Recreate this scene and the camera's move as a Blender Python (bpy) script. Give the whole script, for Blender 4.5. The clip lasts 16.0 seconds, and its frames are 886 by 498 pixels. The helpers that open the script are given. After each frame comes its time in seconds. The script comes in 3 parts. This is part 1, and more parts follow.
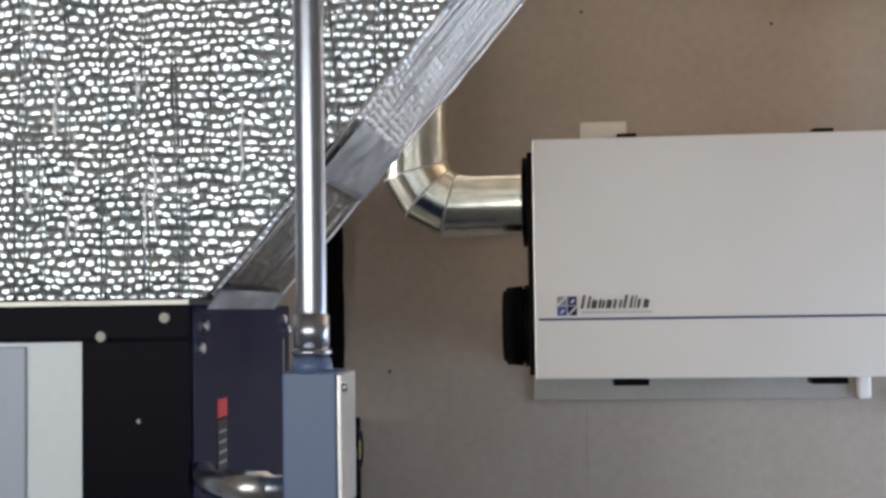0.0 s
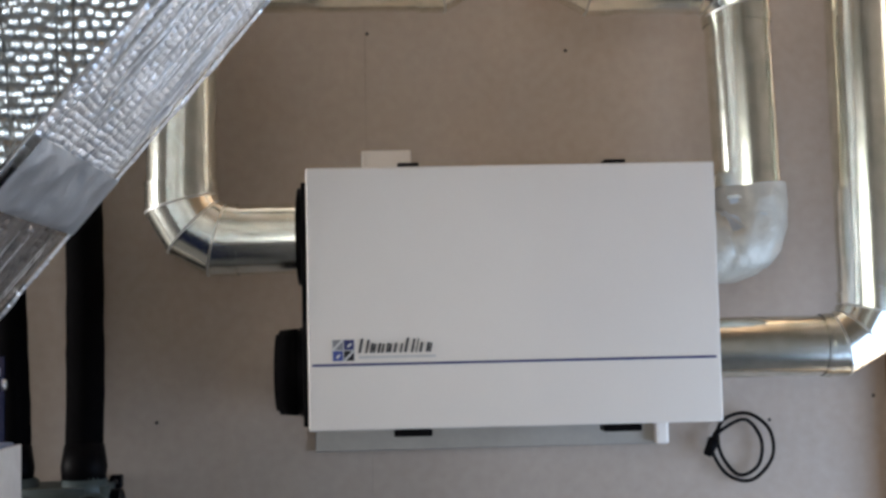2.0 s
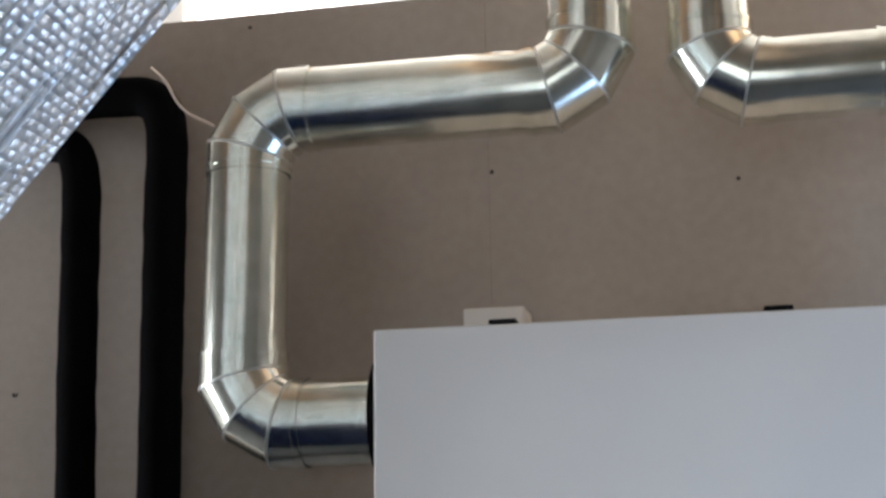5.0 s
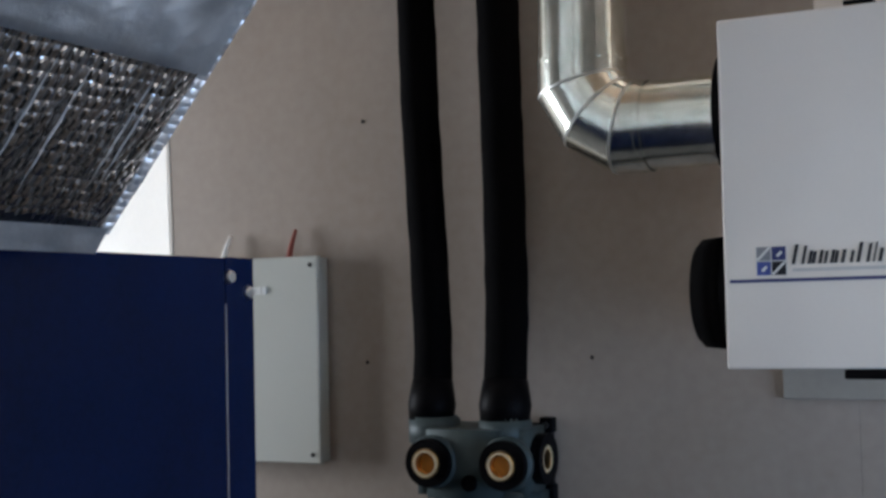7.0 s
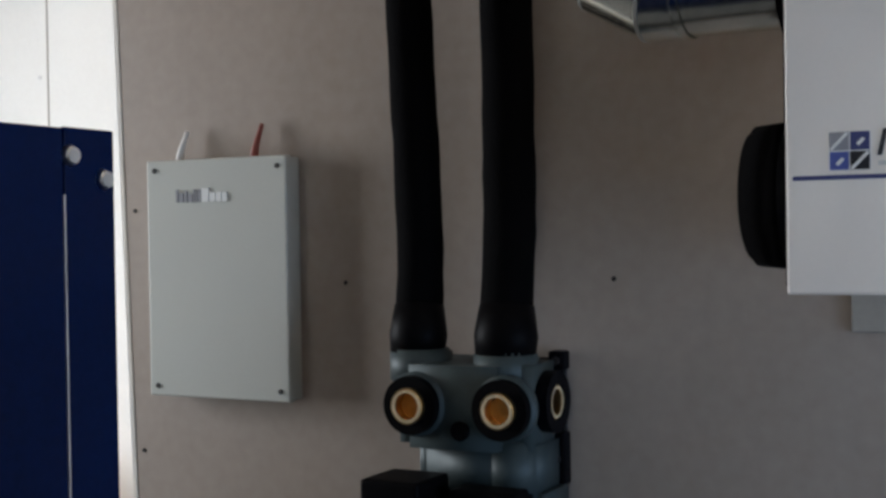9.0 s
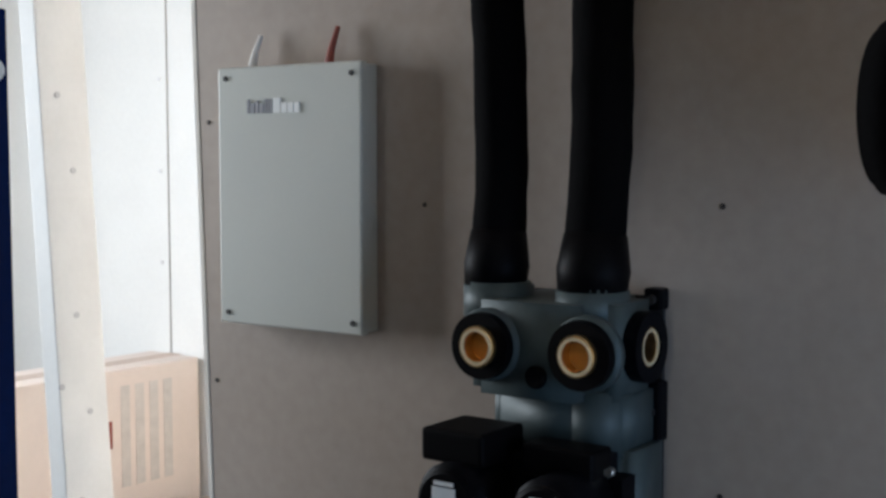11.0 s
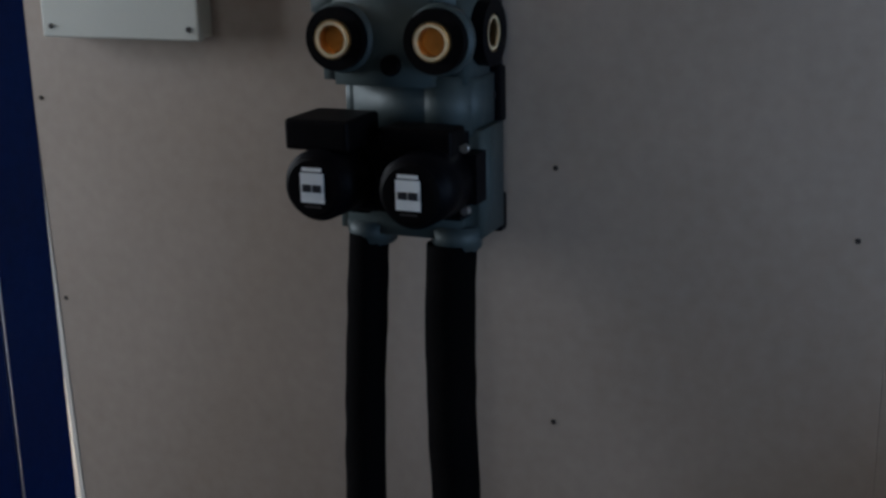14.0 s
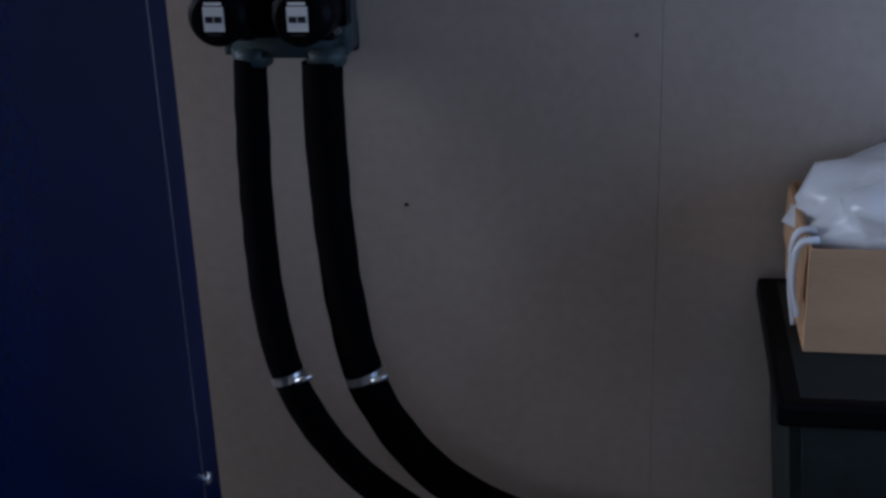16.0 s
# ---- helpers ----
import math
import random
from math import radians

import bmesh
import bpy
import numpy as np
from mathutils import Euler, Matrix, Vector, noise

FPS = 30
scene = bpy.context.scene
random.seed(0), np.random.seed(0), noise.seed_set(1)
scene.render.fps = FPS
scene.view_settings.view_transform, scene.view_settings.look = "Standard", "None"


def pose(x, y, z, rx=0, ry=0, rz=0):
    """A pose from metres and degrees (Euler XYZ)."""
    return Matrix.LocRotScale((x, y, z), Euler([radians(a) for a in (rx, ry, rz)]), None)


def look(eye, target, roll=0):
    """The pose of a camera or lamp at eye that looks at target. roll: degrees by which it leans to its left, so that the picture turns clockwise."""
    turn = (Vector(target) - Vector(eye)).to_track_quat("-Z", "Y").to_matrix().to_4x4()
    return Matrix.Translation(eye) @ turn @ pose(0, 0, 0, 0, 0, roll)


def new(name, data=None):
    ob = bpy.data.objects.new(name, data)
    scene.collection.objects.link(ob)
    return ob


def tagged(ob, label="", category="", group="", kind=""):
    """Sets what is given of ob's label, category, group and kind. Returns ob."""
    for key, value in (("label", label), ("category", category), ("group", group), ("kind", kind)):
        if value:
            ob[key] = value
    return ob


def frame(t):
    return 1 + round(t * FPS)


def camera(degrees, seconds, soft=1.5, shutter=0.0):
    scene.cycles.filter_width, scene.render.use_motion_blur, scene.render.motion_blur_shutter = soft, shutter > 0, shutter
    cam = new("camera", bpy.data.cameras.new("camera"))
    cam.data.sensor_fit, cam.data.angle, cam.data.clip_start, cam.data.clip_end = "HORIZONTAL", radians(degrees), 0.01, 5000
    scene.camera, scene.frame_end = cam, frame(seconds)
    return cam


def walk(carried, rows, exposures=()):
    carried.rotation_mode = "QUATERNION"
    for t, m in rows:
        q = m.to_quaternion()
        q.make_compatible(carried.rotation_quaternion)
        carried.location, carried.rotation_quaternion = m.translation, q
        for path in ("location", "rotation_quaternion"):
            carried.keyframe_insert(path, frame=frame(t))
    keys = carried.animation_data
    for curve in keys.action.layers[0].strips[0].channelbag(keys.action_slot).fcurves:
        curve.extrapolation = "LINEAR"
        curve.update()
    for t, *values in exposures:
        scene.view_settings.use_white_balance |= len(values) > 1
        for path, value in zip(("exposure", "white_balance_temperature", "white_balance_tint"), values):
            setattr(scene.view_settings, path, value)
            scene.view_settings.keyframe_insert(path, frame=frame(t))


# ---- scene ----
# ---------------------------------------------------------------- camera
cam = camera(38.0, 16.0, soft=3.0)
PATH = [
    (0, (0.063, -2.757, 1.562), (-0.131, -0.768, 1.658), -0.8),
    (0.5, (0.037, -2.712, 1.556), (-0.008, -0.713, 1.647), -1.8),
    (1, (0.027, -2.653, 1.565), (0.115, -0.656, 1.655), -2.1),
    (1.5, (0.083, -2.628, 1.578), (0.197, -0.633, 1.681), -1.9),
    (2, (0.146, -2.555, 1.577), (0.222, -0.561, 1.722), -1.3),
    (2.5, (0.232, -2.41, 1.59), (0.241, -0.418, 1.774), -1.2),
    (3, (0.29, -2.225, 1.59), (0.252, -0.24, 1.831), -1.3),
    (3.2, (0.3, -2.168, 1.595), (0.25, -0.185, 1.849), -1.4),
    (5.3, (0.431, -2.044, 1.595), (-0.073, -0.169, 2.077), -0.9),
    (5.5, (0.434, -2.057, 1.577), (-0.165, -0.214, 2.074), -0.9),
    (6, (0.423, -2.072, 1.536), (-0.374, -0.301, 2.005), -0.2),
    (6.5, (0.406, -2.042, 1.532), (-0.47, -0.263, 1.781), -0.4),
    (7, (0.397, -2.007, 1.517), (-0.487, -0.216, 1.611), -1.3),
    (7.5, (0.389, -1.951, 1.507), (-0.506, -0.162, 1.508), -1.4),
    (8, (0.371, -1.863, 1.497), (-0.545, -0.085, 1.479), -1.2),
    (8.5, (0.326, -1.747, 1.499), (-0.599, 0.026, 1.48), -1.1),
    (9, (0.283, -1.628, 1.498), (-0.657, 0.138, 1.473), -0.9),
    (9.2, (0.275, -1.584, 1.498), (-0.7, 0.162, 1.467), -0.7),
    (11.3, (0.271, -1.356, 1.488), (-0.901, 0.257, 1.332), 0.3),
    (11.5, (0.272, -1.33, 1.471), (-0.909, 0.276, 1.309), 0.6),
    (12, (0.256, -1.286, 1.467), (-0.914, 0.317, 1.221), 0.7),
    (12.5, (0.242, -1.284, 1.465), (-0.884, 0.336, 1.138), 0.4),
    (13, (0.221, -1.335, 1.464), (-0.812, 0.333, 1.081), -0.2),
    (13.5, (0.200, -1.442, 1.453), (-0.690, 0.289, 1.001), -0.3),
    (14, (0.186, -1.550, 1.449), (-0.577, 0.216, 0.904), -1.2),
    (14.5, (0.193, -1.642, 1.436), (-0.507, 0.139, 0.855), -2.8),
    (15, (0.213, -1.724, 1.439), (-0.437, 0.058, 0.806), -3.1),
    (15.5, (0.204, -1.867, 1.445), (-0.341, -0.065, 0.77), -3.1),
    (16, (0.088, -2.016, 1.466), (-0.233, -0.183, 0.734), -2.1),
]
EXPOSURES = [(0, -0.25, 7000, 11), (2, -0.36, 6750, 11), (3, -0.42, 6500, 10), (5.5, -0.52, 6100, 8), (7, -0.60, 6050, 9), (9, -0.70, 6250, 9), (12, -0.59, 6050, 6), (13, -0.69, 6050, 5), (14, -1.02, 5950, 8), (16, -1.29, 5450, 15)]
walk(cam, [(t, look(eye, target, roll)) for t, eye, target, roll in PATH], EXPOSURES)

# ---------------------------------------------------------------- light
world = bpy.data.worlds.new("world")
scene.world = world
world.use_nodes = True
wn = world.node_tree
sky = wn.nodes.new("ShaderNodeTexSky")
sky.sky_type, sky.sun_disc = "NISHITA", False
sky.sun_elevation, sky.sun_rotation = radians(38), radians(200)
wn.links.new(sky.outputs[0], wn.nodes["Background"].inputs[0])
wn.nodes["Background"].inputs[1].default_value = 0.12


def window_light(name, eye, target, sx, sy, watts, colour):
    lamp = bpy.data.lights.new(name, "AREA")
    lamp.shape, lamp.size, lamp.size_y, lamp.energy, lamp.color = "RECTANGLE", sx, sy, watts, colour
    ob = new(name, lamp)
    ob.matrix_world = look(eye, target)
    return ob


window_light("daylight_south", (-0.85, -4.28, 1.75), (-0.7, 0, 1.67), 3.3, 1.25, 43, (0.86, 0.93, 1.0))
window_light("daylight_west", (-3.15, -0.62, 1.62), (0, -0.2, 1.3), 0.6, 1.1, 80, (0.95, 0.97, 1.0))
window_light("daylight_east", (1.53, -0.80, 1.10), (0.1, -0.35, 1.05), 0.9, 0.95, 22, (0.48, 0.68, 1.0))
window_light("daylight_north", (-1.9, 2.30, 2.0), (-1.6, 0.2, 1.2), 1.6, 1.4, 2700, (1.0, 0.97, 0.94))

# ---------------------------------------------------------------- materials
def mat(name, base, rough=0.6, metal=0.0, var=0.12, scale=6.0, bump=0.1, bump_scale=90.0, dist=0.002, base2=None, coat=0.0, stretch=(1, 1, 1)):
    """Paint, board or metal with stains at a large scale and grain at a small one."""
    m = bpy.data.materials.new(name)
    m.use_nodes = True
    nt = m.node_tree
    p = nt.nodes["Principled BSDF"]
    p.inputs["Roughness"].default_value, p.inputs["Metallic"].default_value = rough, metal
    p.inputs["Coat Weight"].default_value = coat
    if max(base) < 0.1 and not metal:
        p.inputs["Specular IOR Level"].default_value = 0.05 if max(base) < 0.0085 else 0.09 if base[2] > 30 * base[0] else 0.14
    tc = nt.nodes.new("ShaderNodeTexCoord")
    mp = nt.nodes.new("ShaderNodeMapping")
    mp.inputs["Scale"].default_value = stretch
    nt.links.new(tc.outputs["Object"], mp.inputs["Vector"])
    big = nt.nodes.new("ShaderNodeTexNoise")
    big.inputs["Scale"].default_value, big.inputs["Detail"].default_value = scale, 5
    fine = nt.nodes.new("ShaderNodeTexNoise")
    fine.inputs["Scale"].default_value, fine.inputs["Detail"].default_value = bump_scale, 4
    for n in (big, fine):
        nt.links.new(mp.outputs[0], n.inputs["Vector"])
    add = nt.nodes.new("ShaderNodeMath")
    add.operation = "MULTIPLY_ADD"
    nt.links.new(fine.outputs["Fac"], add.inputs[0])
    add.inputs[1].default_value = 0.35
    nt.links.new(big.outputs["Fac"], add.inputs[2])
    ramp = nt.nodes.new("ShaderNodeValToRGB")
    lo = [c * (1 - var) for c in base]
    hi = [min(1, c * (1 + var)) for c in (base2 or base)]
    ramp.color_ramp.elements[0].color, ramp.color_ramp.elements[0].position = (*lo, 1), 0.45
    ramp.color_ramp.elements[1].color, ramp.color_ramp.elements[1].position = (*hi, 1), 0.92
    nt.links.new(add.outputs[0], ramp.inputs[0])
    nt.links.new(ramp.outputs[0], p.inputs["Base Color"])
    if bump:
        b = nt.nodes.new("ShaderNodeBump")
        b.inputs["Strength"].default_value, b.inputs["Distance"].default_value = bump, dist
        nt.links.new(fine.outputs["Fac"], b.inputs["Height"])
        nt.links.new(b.outputs[0], p.inputs["Normal"])
    return m


def foil_material(name, rough_lo, rough_hi, tint, folds, cell_u, cell_v, rise, metal=1.0):
    """Bubble insulation faced with foil: staggered rows of small domes, long folds in the film over them."""
    m = bpy.data.materials.new(name)
    m.use_nodes = True
    nt = m.node_tree
    p = nt.nodes["Principled BSDF"]
    p.inputs["Base Color"].default_value = (*tint, 1)
    p.inputs["Metallic"].default_value = metal

    def op(kind, a, b=None):
        n = nt.nodes.new("ShaderNodeMath")
        n.operation = kind
        for i, v in enumerate((a, b)):
            if v is None:
                continue
            if isinstance(v, (int, float)):
                n.inputs[i].default_value = v
            else:
                nt.links.new(v, n.inputs[i])
        return n.outputs[0]

    def noise_at(vector, scale, detail):
        n = nt.nodes.new("ShaderNodeTexNoise")
        n.inputs["Scale"].default_value, n.inputs["Detail"].default_value = scale, detail
        nt.links.new(vector, n.inputs["Vector"])
        return n.outputs["Fac"]

    def stretched(scale):
        n = nt.nodes.new("ShaderNodeMapping")
        n.inputs["Scale"].default_value = scale
        nt.links.new(uv, n.inputs["Vector"])
        return n.outputs[0]

    uv = nt.nodes.new("ShaderNodeTexCoord").outputs["UV"]
    xy = nt.nodes.new("ShaderNodeSeparateXYZ")
    nt.links.new(uv, xy.inputs[0])
    # the rows wander a little
    warp = op("MULTIPLY", noise_at(stretched((1.0, 0.6, 1.0)), 26, 2), 0.010)
    warp2 = op("MULTIPLY", noise_at(uv, 30, 2), 0.007)
    along = op("ADD", xy.outputs[1], warp)
    step = op("MULTIPLY", op("FLOOR", op("DIVIDE", along, cell_v)), cell_u / 2)
    across = op("DIVIDE", op("ADD", op("ADD", xy.outputs[0], warp2), step), cell_u)
    upward = op("DIVIDE", along, cell_v)
    u = op("SUBTRACT", op("FRACT", across), 0.5)
    v = op("SUBTRACT", op("FRACT", upward), 0.5)
    # every bubble leans and sags a little differently
    cell = nt.nodes.new("ShaderNodeCombineXYZ")
    nt.links.new(op("FLOOR", across), cell.inputs[0])
    nt.links.new(op("FLOOR", upward), cell.inputs[1])
    chance = nt.nodes.new("ShaderNodeTexWhiteNoise")
    chance.noise_dimensions = "2D"
    nt.links.new(cell.outputs[0], chance.inputs["Vector"])
    lot = nt.nodes.new("ShaderNodeSeparateXYZ")
    nt.links.new(chance.outputs["Color"], lot.inputs[0])
    tip_u = op("MULTIPLY", op("SUBTRACT", lot.outputs[0], 0.5), u)
    tip_v = op("MULTIPLY", op("SUBTRACT", lot.outputs[1], 0.5), v)
    bowl = op("ADD", op("MULTIPLY", op("MULTIPLY", u, u), -4.0), op("MULTIPLY", op("MULTIPLY", v, v), -2.8))
    dome = op("ADD", bowl, op("MULTIPLY", op("ADD", tip_u, tip_v), 2.6))
    crease = noise_at(stretched((1.0, 0.10, 1.0)), 75, 3)
    fold = nt.nodes.new("ShaderNodeMapRange")
    fold.inputs["From Min"].default_value, fold.inputs["From Max"].default_value = 0.56, 0.62
    nt.links.new(noise_at(stretched((1.0, 0.035, 1.0)), 48, 2), fold.inputs["Value"])
    normal = None
    for height, strength, dist in ((dome, 1.0, rise), (crease, 0.4, 0.004), (fold.outputs[0], folds, 0.006), (noise_at(uv, 90, 2), 0.15, 0.002)):
        bump = nt.nodes.new("ShaderNodeBump")
        bump.inputs["Strength"].default_value, bump.inputs["Distance"].default_value = strength, dist
        nt.links.new(height, bump.inputs["Height"])
        if normal is not None:
            nt.links.new(normal, bump.inputs["Normal"])
        normal = bump.outputs[0]
    nt.links.new(normal, p.inputs["Normal"])
    rr = nt.nodes.new("ShaderNodeMapRange")
    rr.inputs["To Min"].default_value, rr.inputs["To Max"].default_value = rough_lo, rough_hi
    nt.links.new(noise_at(uv, 7, 3), rr.inputs["Value"])
    nt.links.new(rr.outputs[0], p.inputs["Roughness"])
    return m


BOARD = mat("hardboard", (0.345, 0.274, 0.222), 0.62, var=0.10, scale=1.6, bump=0.04, bump_scale=48, base2=(0.385, 0.323, 0.275))
JOINT = mat("board_core", (0.38, 0.31, 0.25), 0.8, var=0.1)
EDGE = mat("board_edge", (0.72, 0.68, 0.62), 0.8, var=0.08)
WHITE = mat("white_enamel", (0.80, 0.745, 0.69), 0.38, var=0.03, scale=3, bump=0.03, bump_scale=200, coat=0.15)
GREYBOX = mat("grey_enamel", (0.56, 0.565, 0.515), 0.35, var=0.04, scale=3, bump=0.04, bump_scale=220)
GALV = mat("galvanized_sheet", (0.76, 0.79, 0.71), 0.20, 1.0, var=0.10, scale=26, bump=0.06, bump_scale=22, dist=0.002, base2=(0.88, 0.87, 0.80))
GALVDULL = mat("dull_galvanized", (0.58, 0.58, 0.55), 0.42, 1.0, var=0.12, scale=20, bump=0.05)
BRACKET = mat("bracket_zinc", (0.34, 0.32, 0.29), 0.45, 0.3, var=0.1, scale=12, bump=0.05)
TAPE = mat("foil_tape", (0.50, 0.54, 0.58), 0.36, 0.8, var=0.16, scale=14, bump=0.5, bump_scale=45, dist=0.004)
WRAPTAPE = mat("cloth_backed_foil_tape", (0.50, 0.46, 0.39), 0.5, 0.25, var=0.18, scale=16, bump=0.8, bump_scale=22, dist=0.008)
STEEL = mat("conduit_steel", (0.52, 0.56, 0.64), 0.30, 1.0, var=0.06, scale=15, bump=0.02)
BLACKFOAM = mat("black_foam", (0.0025, 0.0022, 0.0025), 0.9, var=0.25, scale=10, bump=0.4, bump_scale=120, dist=0.002)
BLACKPL = mat("black_plastic", (0.0035, 0.003, 0.0035), 0.5, var=0.2, scale=20, bump=0.08)
BLACKMET = mat("black_pump_paint", (0.003, 0.003, 0.0045), 0.42, var=0.2, scale=20, bump=0.1)
NAVY = mat("navy_paint", (0.0004, 0.0064, 0.038), 0.27, var=0.4, scale=3, bump=0.06, bump_scale=180)
BLACKPAINT = mat("black_panel_paint", (0.002, 0.002, 0.008), 0.34, var=0.15, scale=5, bump=0.05)
PALEBLUE = mat("pale_blue_enamel", (0.80, 0.88, 0.95), 0.35, var=0.05, scale=3, bump=0.03)
MIDBLUE = mat("mid_blue_enamel", (0.46, 0.53, 0.66), 0.35, var=0.05, scale=3, bump=0.03)
BLUEGREY = mat("blue_grey_enamel", (0.115, 0.18, 0.33), 0.36, var=0.06, scale=6, bump=0.04)
CAST = mat("cast_green_grey", (0.050, 0.070, 0.072), 0.55, 0.15, var=0.14, scale=18, bump=0.15, bump_scale=150)
BRASS = mat("brass", (0.88, 0.60, 0.28), 0.3, 1.0, var=0.12, scale=30, bump=0.05)
COPPER = mat("brass_bore", (0.62, 0.28, 0.06), 0.45, 0.6, var=0.2, scale=30, bump=0.1)
# paler and less metallic than the fittings, so the lips stand out
LIP = mat("pale_brass_lip", (0.92, 0.72, 0.44), 0.4, 0.35, var=0.1, scale=60, bump=0.05)
ZINC = mat("zinc_bolt", (0.70, 0.70, 0.70), 0.32, 1.0, var=0.1, scale=60)
DARKSCREW = mat("dark_screw", (0.035, 0.030, 0.028), 0.6, 0.4, var=0.2, scale=60)
LABEL = mat("white_label", (0.80, 0.80, 0.78), 0.5, var=0.04, scale=20, bump=0)
INK = mat("black_ink", (0.03, 0.03, 0.035), 0.6, var=0.05, scale=40, bump=0)
INKBLUE = mat("navy_ink", (0.03, 0.04, 0.16), 0.55, var=0.05, scale=40, bump=0)
INKMID = mat("mid_blue_ink", (0.06, 0.09, 0.34), 0.55, var=0.05, scale=40, bump=0)
INKGREY = mat("grey_ink", (0.28, 0.28, 0.30), 0.6, var=0.05, scale=40, bump=0)
INKSOFT = mat("worn_black_ink", (0.05, 0.05, 0.055), 0.6, var=0.3, scale=120, bump=0)
INKPALE = mat("pale_grey_ink", (0.58, 0.57, 0.56), 0.6, var=0.05, scale=40, bump=0)
RED = mat("red_label", (0.62, 0.03, 0.03), 0.45, var=0.05, scale=20, bump=0)
REDWIRE = mat("red_brown_jacket", (0.28, 0.06, 0.04), 0.5, var=0.1, scale=20)
CARD = mat("cardboard", (0.46, 0.28, 0.15), 0.85, var=0.12, scale=5, bump=0.15, bump_scale=60, stretch=(1, 1, 4))
CARDPALE = mat("pale_cardboard", (0.76, 0.63, 0.54), 0.85, var=0.08, scale=4, bump=0.1, bump_scale=60)
CARDWHITE = mat("bleached_cardboard", (0.80, 0.71, 0.65), 0.85, var=0.05, scale=4, bump=0.1, bump_scale=60)
BLUEBENCH = mat("pale_blue_grey_paint", (0.40, 0.45, 0.54), 0.6, var=0.1, scale=6, bump=0.05)
PRINTPALE = mat("pale_grey_print", (0.66, 0.62, 0.58), 0.85, var=0.08, scale=30, bump=0)
PINE = mat("pine_lumber", (0.56, 0.36, 0.20), 0.65, var=0.16, scale=9, bump=0.15, bump_scale=60, stretch=(6, 6, 0.5))
WHITEWALL = mat("white_drywall", (0.80, 0.80, 0.78), 0.8, var=0.05, scale=2.5, bump=0.06, bump_scale=90)
GREYWALL = mat("bare_grey_board", (0.30, 0.28, 0.26), 0.8, var=0.1, scale=2.5, bump=0.06)
WHITEPOST = mat("white_painted_post", (0.80, 0.79, 0.76), 0.6, var=0.05, scale=8, bump=0.08)
CONCRETE = mat("concrete", (0.100, 0.095, 0.090), 0.85, var=0.2, scale=3, bump=0.3, bump_scale=70)
PLASTICBAG = mat("clear_plastic_bag", (0.70, 0.73, 0.78), 0.25, var=0.1, scale=12, bump=0.4, bump_scale=25, dist=0.01)
PRINT = mat("faded_print", (0.60, 0.49, 0.42), 0.85, var=0.06, scale=30, bump=0)
BIN2 = mat("dark_olive_plastic", (0.018, 0.022, 0.022), 0.6, var=0.3, scale=9)
BUBBLE = foil_material("bubble_foil", 0.21, 0.33, (0.83, 0.93, 1.0), 0.9, 0.0104, 0.0090, 0.00122)
# tint darkened to stand in for the dark room mirrored by the lower side
BUBBLESHADE = foil_material("shaded_bubble_foil", 0.06, 0.15, (0.42, 0.42, 0.43), 0.8, 0.0098, 0.0098, 0.0007)
# near-white, hardly metallic: the glints along the folds are put into the colour
FOLDFOIL = mat("glint_white_foil", (0.95, 0.95, 0.95), 0.28, 0.25, var=0.05, scale=40, bump=0.5, bump_scale=110, dist=0.002)
BUBBLESOFT = foil_material("scuffed_bubble_foil", 0.30, 0.48, (0.93, 0.93, 0.93), 1.0, 0.0125, 0.0080, 0.0012, 0.65)


# ---------------------------------------------------------------- mesh helpers
def link(bm, name, material, parent=None, label=""):
    me = bpy.data.meshes.new(name)
    bm.to_mesh(me)
    bm.free()
    me.materials.append(material)
    ob = new(name, me)
    ob.parent = parent
    if label:
        ob["label"] = label
    return ob


def part(name, bm, material, parent, label=""):
    return link(bm, name, material, parent, label)


def thing(name, label, category, kind="", group="", at=(0, 0, 0)):
    ob = new(name)
    ob.empty_display_size = 0.05
    ob.matrix_world = Matrix.Translation(at)
    return tagged(ob, label, category, group, kind)


def block(x0, x1, y0, y1, z0, z1, bevel=0.0, segs=2, m=None):
    bm = bmesh.new()
    bmesh.ops.create_cube(bm, size=1)
    bmesh.ops.scale(bm, vec=(x1 - x0, y1 - y0, z1 - z0), verts=bm.verts)
    bmesh.ops.translate(bm, vec=((x0 + x1) / 2, (y0 + y1) / 2, (z0 + z1) / 2), verts=bm.verts)
    if bevel:
        bmesh.ops.bevel(bm, geom=bm.edges[:], offset=bevel, segments=segs, affect="EDGES", profile=0.6)
    if m is not None:
        bm.transform(m)
    return bm


def rod(p0, p1, r0, r1=None, n=24, bevel=0.0, bm=None):
    """A cylinder or cone from p0 to p1, its rim rounded."""
    own = bmesh.new()
    p0, p1 = Vector(p0), Vector(p1)
    d = p1 - p0
    bmesh.ops.create_cone(own, cap_ends=True, segments=n, radius1=r0, radius2=r0 if r1 is None else r1, depth=d.length)
    if bevel:
        rim = [e for e in own.edges if abs(e.verts[0].co.z - e.verts[1].co.z) < 1e-6]
        bmesh.ops.bevel(own, geom=rim, offset=bevel, segments=2, affect="EDGES")
    own.transform(Matrix.Translation((p0 + p1) / 2) @ d.to_track_quat("Z", "Y").to_matrix().to_4x4())
    for f in own.faces:
        f.smooth = len(f.verts) == 4
    if bm is None:
        return own
    me = bpy.data.meshes.new("tmp")
    own.to_mesh(me)
    own.free()
    bm.from_mesh(me)
    bpy.data.meshes.remove(me)
    return bm


